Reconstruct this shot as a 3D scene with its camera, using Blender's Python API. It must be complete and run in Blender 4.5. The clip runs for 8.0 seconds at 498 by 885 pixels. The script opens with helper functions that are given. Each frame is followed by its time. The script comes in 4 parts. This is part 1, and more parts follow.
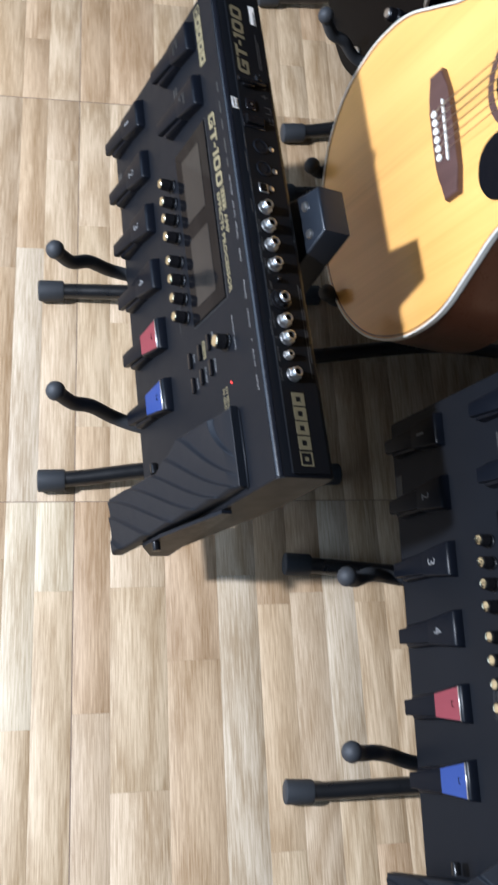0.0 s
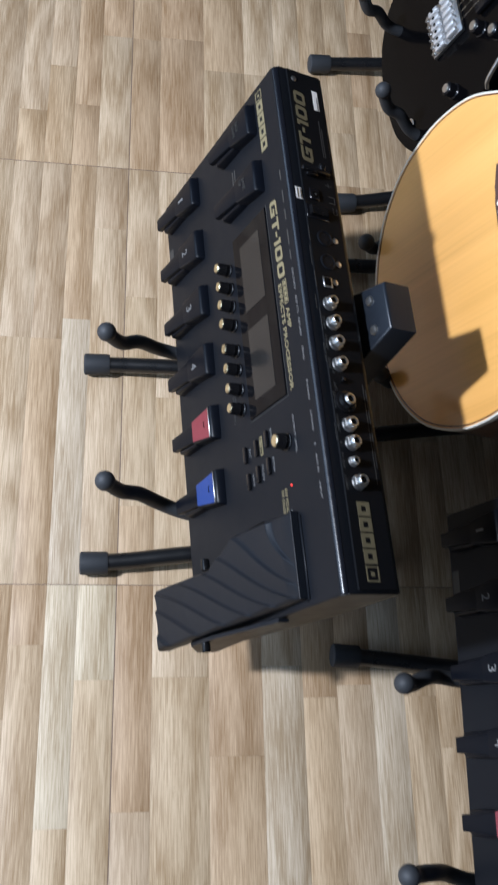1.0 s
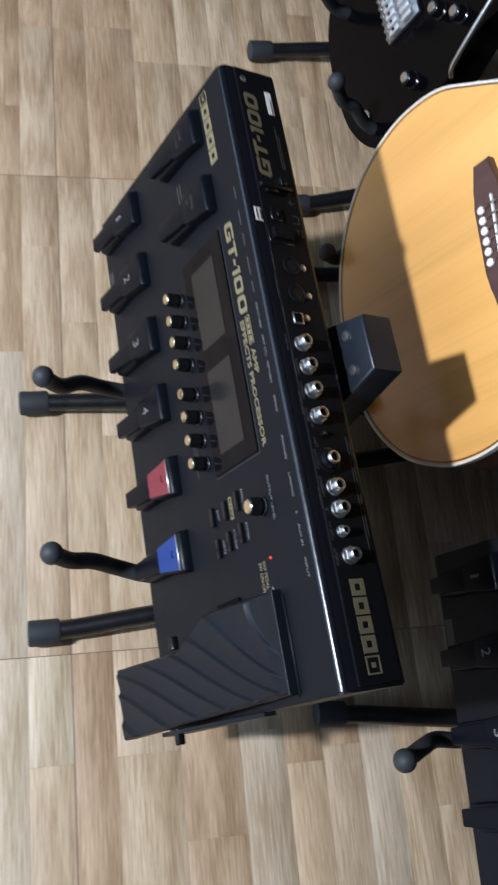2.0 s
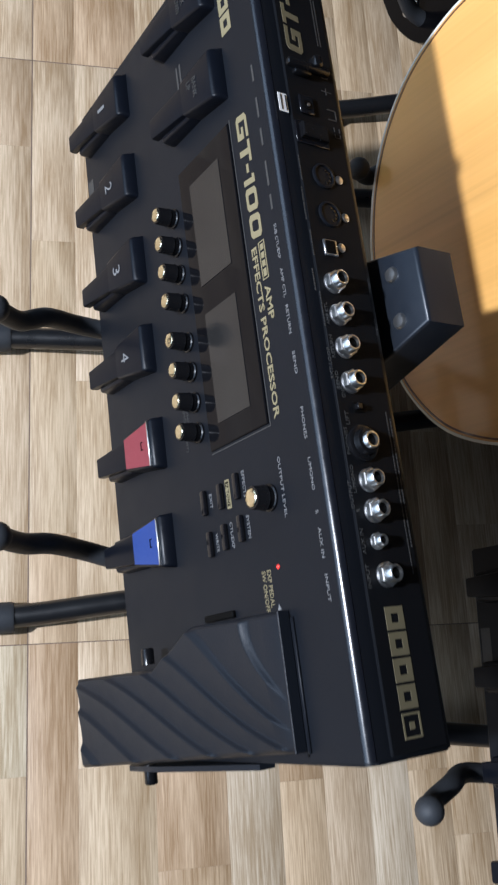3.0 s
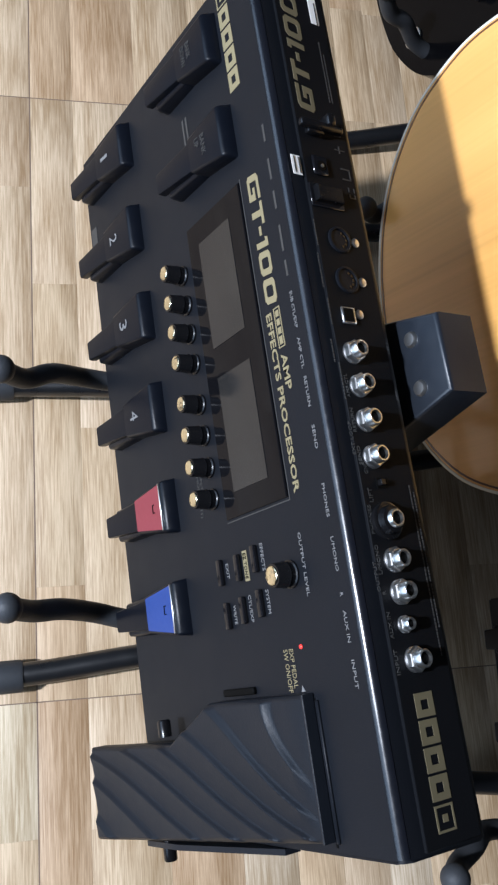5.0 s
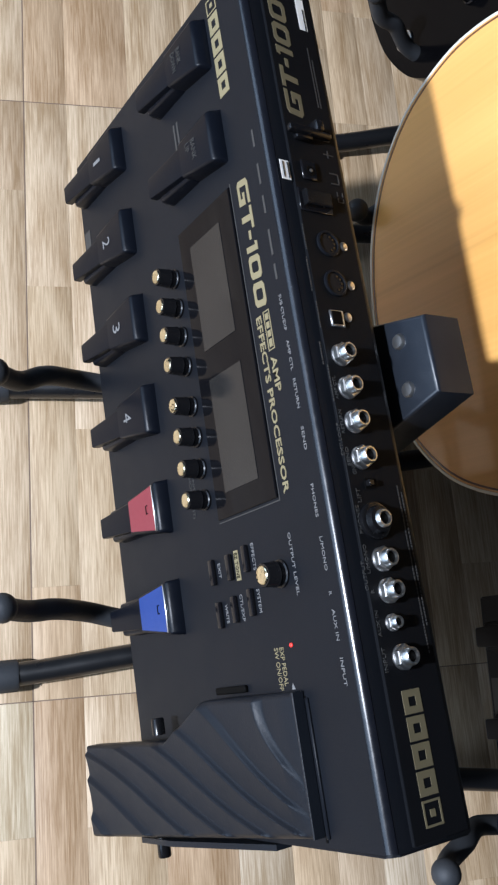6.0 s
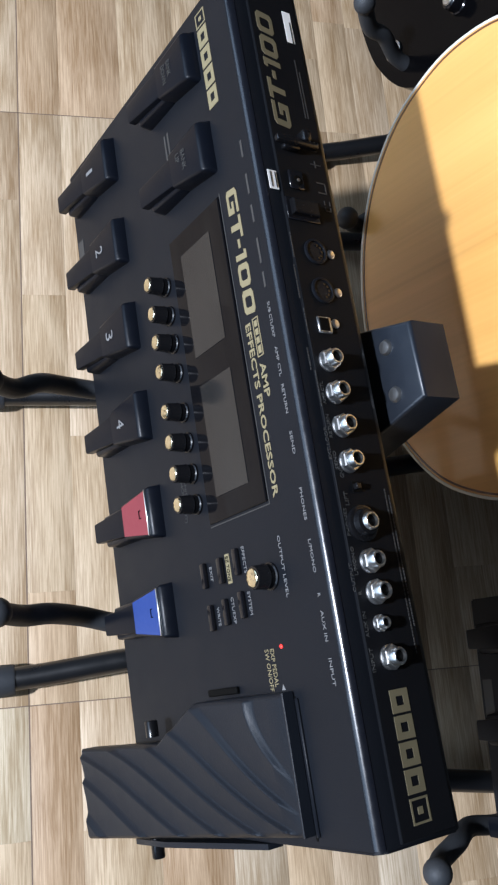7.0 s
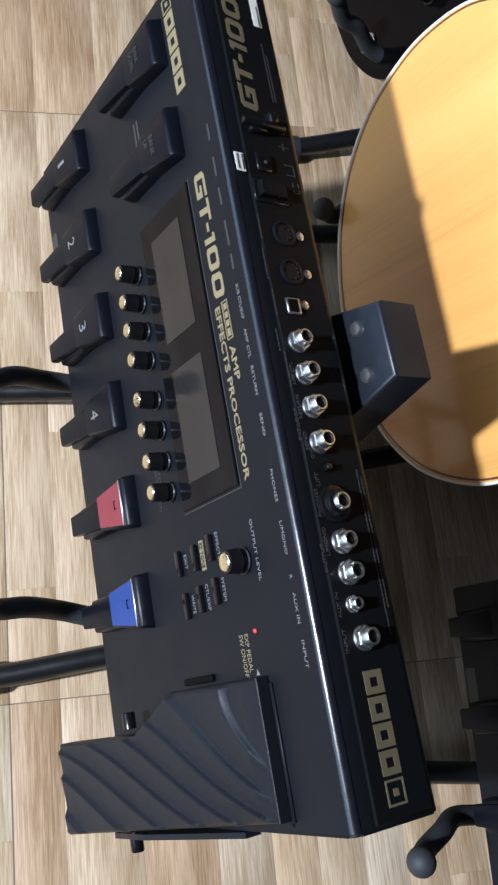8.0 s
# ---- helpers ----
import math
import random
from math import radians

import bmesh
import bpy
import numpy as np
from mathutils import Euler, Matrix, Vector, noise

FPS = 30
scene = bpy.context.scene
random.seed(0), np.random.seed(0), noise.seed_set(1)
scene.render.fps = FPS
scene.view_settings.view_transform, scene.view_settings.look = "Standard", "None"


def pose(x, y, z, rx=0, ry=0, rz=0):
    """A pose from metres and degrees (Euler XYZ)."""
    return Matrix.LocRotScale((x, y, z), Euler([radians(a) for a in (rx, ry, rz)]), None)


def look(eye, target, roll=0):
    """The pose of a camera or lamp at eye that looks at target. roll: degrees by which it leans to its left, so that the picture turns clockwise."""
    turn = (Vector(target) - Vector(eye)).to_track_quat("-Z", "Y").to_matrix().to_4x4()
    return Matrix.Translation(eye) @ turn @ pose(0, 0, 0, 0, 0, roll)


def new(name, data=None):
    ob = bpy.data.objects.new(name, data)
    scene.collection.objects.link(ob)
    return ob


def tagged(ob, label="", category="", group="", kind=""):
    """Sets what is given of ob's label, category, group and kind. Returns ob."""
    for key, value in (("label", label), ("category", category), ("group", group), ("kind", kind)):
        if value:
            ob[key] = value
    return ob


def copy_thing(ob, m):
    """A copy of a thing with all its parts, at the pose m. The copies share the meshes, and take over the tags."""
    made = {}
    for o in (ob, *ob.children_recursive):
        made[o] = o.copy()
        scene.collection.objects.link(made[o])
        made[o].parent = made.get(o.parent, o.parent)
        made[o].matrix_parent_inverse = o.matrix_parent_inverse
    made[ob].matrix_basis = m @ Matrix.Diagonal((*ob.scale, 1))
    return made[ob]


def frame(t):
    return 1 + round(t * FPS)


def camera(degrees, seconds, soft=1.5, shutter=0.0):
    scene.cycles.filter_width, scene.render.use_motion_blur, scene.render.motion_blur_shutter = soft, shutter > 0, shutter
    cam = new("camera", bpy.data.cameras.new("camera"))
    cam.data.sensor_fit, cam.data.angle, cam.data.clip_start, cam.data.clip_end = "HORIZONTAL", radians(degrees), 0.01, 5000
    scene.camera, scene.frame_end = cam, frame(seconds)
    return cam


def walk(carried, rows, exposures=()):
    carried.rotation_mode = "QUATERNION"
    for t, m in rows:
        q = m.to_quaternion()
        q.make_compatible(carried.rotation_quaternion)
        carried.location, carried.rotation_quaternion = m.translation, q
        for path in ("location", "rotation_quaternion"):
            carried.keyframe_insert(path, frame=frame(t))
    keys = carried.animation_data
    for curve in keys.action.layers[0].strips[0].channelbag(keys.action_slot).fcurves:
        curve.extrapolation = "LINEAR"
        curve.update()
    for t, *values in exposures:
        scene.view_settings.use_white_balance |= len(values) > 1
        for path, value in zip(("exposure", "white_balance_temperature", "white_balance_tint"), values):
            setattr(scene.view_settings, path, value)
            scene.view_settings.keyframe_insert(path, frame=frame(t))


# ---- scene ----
cam = camera(31.9, 8.0, soft=2.3, shutter=0.5)
PATH = [
    (0, (-0.159, -0.212, 1.066), (0.206, 0.444, -0.788), 26.4),
    (0.5, (-0.17, -0.185, 1.06), (0.148, 0.525, -0.783), 23.1),
    (1, (-0.19, -0.133, 1.054), (0.133, 0.583, -0.786), 23.2),
    (1.5, (-0.198, -0.062, 1.015), (0.147, 0.637, -0.827), 22.8),
    (2, (-0.189, -0.026, 0.975), (0.259, 0.629, -0.861), 29.3),
    (2.2, (-0.187, -0.016, 0.937), (0.292, 0.607, -0.902), 33.2),
    (3.5, (-0.145, 0.086, 0.802), (0.303, 0.562, -1.088), 40.4),
    (4, (-0.147, 0.095, 0.808), (0.307, 0.591, -1.075), 39.4),
    (4.5, (-0.173, 0.105, 0.809), (0.282, 0.598, -1.075), 39.3),
    (4.7, (-0.169, 0.101, 0.812), (0.297, 0.604, -1.067), 39.0),
    (6, (-0.163, 0.099, 0.825), (0.309, 0.599, -1.053), 39.1),
    (6.5, (-0.16, 0.097, 0.828), (0.316, 0.597, -1.049), 38.9),
    (7, (-0.16, 0.095, 0.834), (0.316, 0.61, -1.039), 38.2),
    (7.5, (-0.156, 0.093, 0.831), (0.332, 0.597, -1.042), 39.6),
    (8, (-0.146, 0.08, 0.828), (0.344, 0.613, -1.037), 37.1),
]
EXPOSURES = [(t, stops, 5430, 10) for t, stops in ((0.0, 0.10), (0.5, -0.26), (1.0, -0.30), (1.5, -0.34), (2.0, -0.44), (3.5, -0.06), (8.0, -0.04))]
walk(cam, [(t, look(eye, target, roll)) for t, eye, target, roll in PATH], EXPOSURES)

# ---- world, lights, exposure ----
# an area lamp in the unseen west window opening gives the daylight; a shop spotlight throws the hard shadows on the
# guitar and the floor
world = bpy.data.worlds.new("world")
scene.world = world
world.use_nodes = True
wn = world.node_tree
sky = wn.nodes.new("ShaderNodeTexSky")
sky.sky_type = "NISHITA"
sky.sun_disc = False
sky.sun_elevation, sky.sun_rotation = radians(48), radians(60)
wn.nodes["Background"].inputs[1].default_value = 0.15
wn.links.new(sky.outputs[0], wn.nodes["Background"].inputs[0])
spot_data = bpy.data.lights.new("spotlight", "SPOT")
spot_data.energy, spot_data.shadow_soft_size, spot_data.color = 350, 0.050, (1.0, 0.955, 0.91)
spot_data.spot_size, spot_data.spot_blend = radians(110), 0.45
window_data = bpy.data.lights.new("window_daylight", "AREA")
window_data.shape, window_data.size, window_data.size_y = "RECTANGLE", 4.2, 1.95
window_data.energy, window_data.color = 68, (0.80, 0.91, 1.0)
daylight = new("window_daylight", window_data)
daylight.matrix_world = look((-2.45, 0.45, 1.60), (0.0, 0.45, 1.60))
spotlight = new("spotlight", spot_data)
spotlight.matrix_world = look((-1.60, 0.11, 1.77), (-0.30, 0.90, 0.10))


# ---- materials ----
def mat(name, colour, rough=0.5, metal=0.0, coat=0.0, bump=0.0, bump_scale=200.0, vary=0.0, vary_scale=12.0, spec=0.5, dirt=0.0):
    """A surface with colour mottling at a broad scale, roughness wear and a fine bump."""
    m = bpy.data.materials.new(name)
    m.use_nodes = True
    nt = m.node_tree
    b = nt.nodes["Principled BSDF"]
    b.inputs["Base Color"].default_value = (*colour, 1)
    b.inputs["Roughness"].default_value = rough
    b.inputs["Metallic"].default_value = metal
    b.inputs["Coat Weight"].default_value = coat
    b.inputs["Coat Roughness"].default_value = 0.06
    b.inputs["Specular IOR Level"].default_value = spec
    tc = nt.nodes.new("ShaderNodeTexCoord")
    if vary:
        n = nt.nodes.new("ShaderNodeTexNoise")
        n.inputs["Scale"].default_value, n.inputs["Detail"].default_value = vary_scale, 6
        nt.links.new(tc.outputs["Object"], n.inputs["Vector"])
        r = nt.nodes.new("ShaderNodeMapRange")
        r.inputs[3].default_value, r.inputs[4].default_value = 1 - vary, 1 + vary
        nt.links.new(n.outputs[0], r.inputs[0])
        mx = nt.nodes.new("ShaderNodeMix")
        mx.data_type, mx.blend_type = "RGBA", "MULTIPLY"
        mx.inputs[0].default_value = 1.0
        mx.inputs[6].default_value = (*colour, 1)
        nt.links.new(r.outputs[0], mx.inputs[7])
        nt.links.new(mx.outputs[2], b.inputs["Base Color"])
        r2 = nt.nodes.new("ShaderNodeMapRange")
        r2.inputs[3].default_value, r2.inputs[4].default_value = max(0.02, rough - 0.1), min(1, rough + 0.1)
        n2 = nt.nodes.new("ShaderNodeTexNoise")
        n2.inputs["Scale"].default_value, n2.inputs["Detail"].default_value = vary_scale * 5, 4
        nt.links.new(tc.outputs["Object"], n2.inputs["Vector"])
        nt.links.new(n2.outputs[0], r2.inputs[0])
        nt.links.new(r2.outputs[0], b.inputs["Roughness"])
    if bump:
        n = nt.nodes.new("ShaderNodeTexNoise")
        n.inputs["Scale"].default_value, n.inputs["Detail"].default_value = bump_scale, 3
        nt.links.new(tc.outputs["Object"], n.inputs["Vector"])
        bp = nt.nodes.new("ShaderNodeBump")
        bp.inputs["Strength"].default_value, bp.inputs["Distance"].default_value = bump, 0.001
        nt.links.new(n.outputs[0], bp.inputs["Height"])
        nt.links.new(bp.outputs[0], b.inputs["Normal"])
    return m


def wood(name, tones, stretch=(40, 2.2, 40), rough=0.4, coat=0.0, contrast=0.25, by_piece=False, bump=0.15, rings=0.15, fine=0.4, fibre=(8, 4), by_island=False, streak=None):
    """Wood with grain along the local y axis; tones are picked per piece or mixed by the grain."""
    m = bpy.data.materials.new(name)
    m.use_nodes = True
    nt = m.node_tree
    b = nt.nodes["Principled BSDF"]
    b.inputs["Roughness"].default_value = rough
    b.inputs["Coat Weight"].default_value = coat
    b.inputs["Coat Roughness"].default_value = 0.08
    tc = nt.nodes.new("ShaderNodeTexCoord")
    info = nt.nodes.new("ShaderNodeNewGeometry" if by_island else "ShaderNodeObjectInfo")
    chance = info.outputs["Random Per Island" if by_island else "Random"]
    shift = nt.nodes.new("ShaderNodeVectorMath")
    shift.operation = "SCALE"
    shift.inputs[0].default_value = (7.3, 41.7, 3.1)
    nt.links.new(chance, shift.inputs["Scale"])
    add = nt.nodes.new("ShaderNodeVectorMath")
    nt.links.new(tc.outputs["Object"], add.inputs[0])
    nt.links.new(shift.outputs[0], add.inputs[1])
    mp = nt.nodes.new("ShaderNodeMapping")
    mp.inputs["Scale"].default_value = stretch
    nt.links.new(add.outputs[0], mp.inputs[0])
    g = nt.nodes.new("ShaderNodeTexNoise")
    g.inputs["Scale"].default_value, g.inputs["Detail"].default_value = 1.0, 8
    g.inputs["Roughness"].default_value, g.inputs["Distortion"].default_value = 0.6, 0.3
    nt.links.new(mp.outputs[0], g.inputs["Vector"])
    mp2 = nt.nodes.new("ShaderNodeMapping")
    mp2.inputs["Scale"].default_value = (stretch[0] * fibre[0], stretch[1] * fibre[1], stretch[2] * fibre[0])
    nt.links.new(add.outputs[0], mp2.inputs[0])
    g2 = nt.nodes.new("ShaderNodeTexNoise")
    g2.inputs["Scale"].default_value, g2.inputs["Detail"].default_value = 1.0, 5
    g2.inputs["Roughness"].default_value, g2.inputs["Distortion"].default_value = 0.65, 0.2
    nt.links.new(mp2.outputs[0], g2.inputs["Vector"])
    # rings: bands bent by the broad grain, the arched figure of plain-sawn boards
    mp3 = nt.nodes.new("ShaderNodeMapping")
    mp3.inputs["Scale"].default_value = (stretch[0] * 0.35, stretch[1] * 0.6, 1)
    nt.links.new(add.outputs[0], mp3.inputs[0])
    lo = nt.nodes.new("ShaderNodeTexNoise")
    lo.inputs["Scale"].default_value, lo.inputs["Detail"].default_value = 1.0, 1.5
    nt.links.new(mp3.outputs[0], lo.inputs["Vector"])
    many = nt.nodes.new("ShaderNodeMath")
    many.operation = "MULTIPLY"
    many.inputs[1].default_value = 14.0
    nt.links.new(lo.outputs[0], many.inputs[0])
    wv = nt.nodes.new("ShaderNodeMath")
    wv.operation = "PINGPONG"
    wv.inputs[1].default_value = 1.0
    nt.links.new(many.outputs[0], wv.inputs[0])
    mixg = nt.nodes.new("ShaderNodeMix")
    mixg.inputs[0].default_value = fine
    nt.links.new(g.outputs[0], mixg.inputs[2])
    nt.links.new(g2.outputs[0], mixg.inputs[3])
    mixw = nt.nodes.new("ShaderNodeMix")
    mixw.inputs[0].default_value = rings
    nt.links.new(mixg.outputs[0], mixw.inputs[2])
    nt.links.new(wv.outputs[0], mixw.inputs[3])
    ramp = nt.nodes.new("ShaderNodeValToRGB")
    ramp.color_ramp.interpolation = "CONSTANT" if by_piece else "LINEAR"
    els = ramp.color_ramp.elements
    while len(els) < len(tones):
        els.new(0.5)
    for i, (e, c) in enumerate(zip(els, tones)):
        e.position = i / len(tones) if by_piece else i / max(1, len(tones) - 1)
        e.color = (*c, 1)
    if by_piece:
        frac = nt.nodes.new("ShaderNodeMath")
        frac.operation = "FRACT"
        mul = nt.nodes.new("ShaderNodeMath")
        mul.operation = "MULTIPLY"
        mul.inputs[1].default_value = 17.31
        nt.links.new(chance, mul.inputs[0])
        nt.links.new(mul.outputs[0], frac.inputs[0])
        nt.links.new(frac.outputs[0], ramp.inputs[0])
    else:
        nt.links.new(mixw.outputs[0], ramp.inputs[0])
    # how strongly the grain shows differs from piece to piece
    mid = nt.nodes.new("ShaderNodeMath")
    mid.operation = "SUBTRACT"
    mid.inputs[1].default_value = 0.5
    nt.links.new(mixw.outputs[0], mid.inputs[0])
    force = nt.nodes.new("ShaderNodeMapRange")
    force.inputs[3].default_value, force.inputs[4].default_value = contrast * 1.0, contrast * (2.3 if by_piece else 1.0)
    nt.links.new(chance, force.inputs[0])
    rg0 = nt.nodes.new("ShaderNodeMath")
    rg0.operation = "MULTIPLY"
    nt.links.new(mid.outputs[0], rg0.inputs[0])
    nt.links.new(force.outputs[0], rg0.inputs[1])
    rg = nt.nodes.new("ShaderNodeMath")
    rg.operation = "ADD"
    rg.inputs[1].default_value = 1.0
    nt.links.new(rg0.outputs[0], rg.inputs[0])
    mx = nt.nodes.new("ShaderNodeMix")
    mx.data_type, mx.blend_type = "RGBA", "MULTIPLY"
    mx.inputs[0].default_value = 1.0
    nt.links.new(ramp.outputs[0], mx.inputs[6])
    if streak:
        # the grain runs from a dark to a light tint of the strip's own tone
        span = nt.nodes.new("ShaderNodeMapRange")
        span.inputs[1].default_value, span.inputs[2].default_value = 0.5 - 0.5 / (contrast * 2.6), 0.5 + 0.5 / (contrast * 2.6)
        nt.links.new(mixw.outputs[0], span.inputs[0])
        tint = nt.nodes.new("ShaderNodeMix")
        tint.data_type = "RGBA"
        tint.inputs[6].default_value, tint.inputs[7].default_value = (*streak[0], 1), (*streak[1], 1)
        nt.links.new(span.outputs[0], tint.inputs[0])
        nt.links.new(tint.outputs[2], mx.inputs[7])
    else:
        nt.links.new(rg.outputs[0], mx.inputs[7])
    nt.links.new(mx.outputs[2], b.inputs["Base Color"])
    rr = nt.nodes.new("ShaderNodeMapRange")
    rr.inputs[3].default_value, rr.inputs[4].default_value = rough - 0.08, rough + 0.12
    nt.links.new(g2.outputs[0], rr.inputs[0])
    nt.links.new(rr.outputs[0], b.inputs["Roughness"])
    bp = nt.nodes.new("ShaderNodeBump")
    bp.inputs["Strength"].default_value, bp.inputs["Distance"].default_value = bump, 0.001
    nt.links.new(g2.outputs[0], bp.inputs["Height"])
    nt.links.new(bp.outputs[0], b.inputs["Normal"])
    return m


FLOOR_TONES = [(0.428, 0.331, 0.212), (0.395, 0.290, 0.178), (0.463, 0.366, 0.243), (0.414, 0.321, 0.211), (0.402, 0.292, 0.179), (0.443, 0.347, 0.222), (0.409, 0.304, 0.187), (0.428, 0.336, 0.224), (0.434, 0.328, 0.204)]
PALE_TONES = [(0.480, 0.409, 0.288), (0.451, 0.379, 0.273), (0.494, 0.424, 0.297)]
GRAIN = dict(stretch=(30, 3.4, 30), rough=0.50, contrast=1.50, by_piece=True, bump=0.12, rings=0.13, fine=0.86, fibre=(24, 7), streak=((0.70, 0.60, 0.48), (1.34, 1.33, 1.36)))
M_PLANK = wood("laminate_strip", FLOOR_TONES, **GRAIN)
M_PLANK_PALE = wood("laminate_strip_pale", PALE_TONES, **GRAIN)
M_PLANK_FAR = wood("laminate_strip_beyond", FLOOR_TONES, by_island=True, **GRAIN)
M_SUB = mat("joint_brown", (0.34, 0.25, 0.165), 0.8)
M_SEAM = mat("seam_dark", (0.17, 0.12, 0.085), 0.8)
M_WALL = mat("unseen_wall_dark", (0.10, 0.10, 0.10), 0.8, vary=0.05, bump=0.1)
M_CASE = mat("black_powder_coat", (0.0070, 0.0080, 0.0106), 0.42, bump=0.10, bump_scale=900, vary=0.25, vary_scale=9, spec=0.12)
M_EDGE = mat("black_satin_edge", (0.0055, 0.0062, 0.0092), 0.23, vary=0.15, vary_scale=30, spec=0.5)
M_REAR = mat("black_rear_paint", (0.0048, 0.0052, 0.0064), 0.58, spec=0.09, bump=0.08, bump_scale=900, vary=0.15, vary_scale=9)
M_PEDAL = mat("black_rubber_pedal", (0.0088, 0.0106, 0.0145), 0.40, spec=0.17, bump=0.12, bump_scale=700, vary=0.15, vary_scale=20)
M_SWITCH = mat("black_switch_plastic", (0.0034, 0.0044, 0.0074), 0.34, spec=0.16, bump=0.08, bump_scale=800, vary=0.15, vary_scale=25)
M_GLOSS = mat("black_gloss_plastic", (0.006, 0.006, 0.0075), 0.16, spec=0.3, vary=0.1, vary_scale=30)
M_KNOB = mat("black_knob", (0.0055, 0.0055, 0.0062), 0.24, spec=0.3, vary=0.1, vary_scale=40)
M_SCREEN = mat("dark_display_glass", (0.004, 0.004, 0.0048), 0.06, spec=0.09)
M_LCD = mat("grey_lcd", (0.016, 0.0155, 0.015), 0.08, vary=0.10, spec=0.29)
M_GOLD = mat("gold_print", (0.20, 0.170, 0.092), 0.55)
# darker gold for the lettering and mark on the rear panel
M_GOLD_DIM = mat("darker_gold_print", (0.125, 0.108, 0.062), 0.55, vary=0.2, vary_scale=40)
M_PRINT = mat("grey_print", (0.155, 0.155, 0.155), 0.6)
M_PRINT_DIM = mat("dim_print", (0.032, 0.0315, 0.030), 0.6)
M_BRASS = mat("turned_brass", (0.74, 0.68, 0.48), 0.15, metal=1.0, bump=0.25, bump_scale=500)
M_CHROME = mat("nickel", (0.66, 0.66, 0.65), 0.32, metal=1.0, vary=0.06, vary_scale=60)
M_SILVER = mat("bright_cast_metal", (0.82, 0.83, 0.85), 0.38, metal=0.7, bump=0.35, bump_scale=260)
M_STEEL = mat("dull_steel", (0.50, 0.50, 0.50), 0.38, metal=1.0)
# near-black stands in for the shade inside holes; also used for dark print
M_HOLE = mat("dark_hole", (0.002, 0.002, 0.002), 0.7, spec=0.08)
M_RED = mat("red_pad", (0.175, 0.024, 0.034), 0.5, vary=0.10, vary_scale=60, bump=0.05)
M_BLUE = mat("blue_pad", (0.014, 0.038, 0.175), 0.5, vary=0.10, vary_scale=60, bump=0.05)
M_WHITE = mat("white_sticker", (0.75, 0.75, 0.73), 0.5, vary=0.04)
M_TUBE = mat("black_tube_enamel", (0.007, 0.0074, 0.0086), 0.30, vary=0.2, vary_scale=14, spec=0.7)
M_FOAM = mat("dark_rubber", (0.026, 0.029, 0.034), 0.62, bump=0.2, bump_scale=500, vary=0.2, vary_scale=30)
M_HUB = mat("slate_plastic", (0.010, 0.013, 0.019), 0.38, bump=0.08, bump_scale=700, vary=0.15, vary_scale=22)
M_SPRUCE = wood("amber_spruce", [(0.62, 0.315, 0.076), (0.76, 0.412, 0.112), (0.82, 0.470, 0.150)], stretch=(26, 0.7, 26), rough=0.30, coat=0.5, contrast=0.45, bump=0.03, rings=0.1)
M_MAHOG = wood("mahogany", [(0.085, 0.030, 0.015), (0.13, 0.05, 0.024)], stretch=(60, 3, 60), rough=0.28, coat=0.5, contrast=0.2, bump=0.03)
M_ROSE = wood("rosewood", [(0.060, 0.028, 0.024), (0.105, 0.055, 0.046)], stretch=(90, 6, 90), rough=0.45, contrast=0.25, bump=0.1)
M_BIND = mat("cream_binding", (0.72, 0.70, 0.63), 0.35, vary=0.04)
M_BONE = mat("white_plastic", (0.80, 0.78, 0.72), 0.32)
M_STRING = mat("bronze_string", (0.70, 0.62, 0.50), 0.3, metal=1.0)
M_LACQUER = mat("black_lacquer", (0.002, 0.002, 0.0024), 0.16, coat=0.0, spec=0.09, vary=0.15, vary_scale=10)
M_LED = bpy.data.materials.new("red_led")
M_LED.use_nodes = True
_b = M_LED.node_tree.nodes["Principled BSDF"]
_b.inputs["Base Color"].default_value = (0.8, 0.03, 0.02, 1)
_b.inputs["Emission Color"].default_value = (1.0, 0.05, 0.03, 1)
_b.inputs["Emission Strength"].default_value = 0.5


# ---- mesh helpers ----
def finish(bm, smooth=40):
    bmesh.ops.recalc_face_normals(bm, faces=bm.faces)
    lim = radians(smooth)
    for f in bm.faces:
        f.smooth = True
    for e in bm.edges:
        if len(e.link_faces) == 2 and e.calc_face_angle(0) > lim:
            e.smooth = False
    return bm


def to_mesh(name, bm, material):
    me = bpy.data.meshes.new(name)
    finish(bm).to_mesh(me)
    bm.free()
    me.materials.append(material)
    return me


def part(name, bm, material, parent=None, label="", m=None):
    """One mesh object from a bmesh (or a mesh), under a thing or a part."""
    me = bm if isinstance(bm, bpy.types.Mesh) else to_mesh(name, bm, material)
    ob = new(name, me)
    if parent is not None:
        ob.parent = parent
    if m is not None:
        ob.matrix_basis = m
    return tagged(ob, label=label)


def box(x0, x1, y0, y1, z0, z1, bevel=0.0, seg=2, bm=None):
    bm = bm or bmesh.new()
    r = bmesh.ops.create_cube(bm, size=1, matrix=Matrix.LocRotScale(((x0 + x1) / 2, (y0 + y1) / 2, (z0 + z1) / 2), None, (x1 - x0, y1 - y0, z1 - z0)))
    if bevel:
        es = list({e for vv in r["verts"] for e in vv.link_edges})
        bmesh.ops.bevel(bm, geom=es, offset=bevel, segments=seg, affect="EDGES", profile=0.5)
    return bm


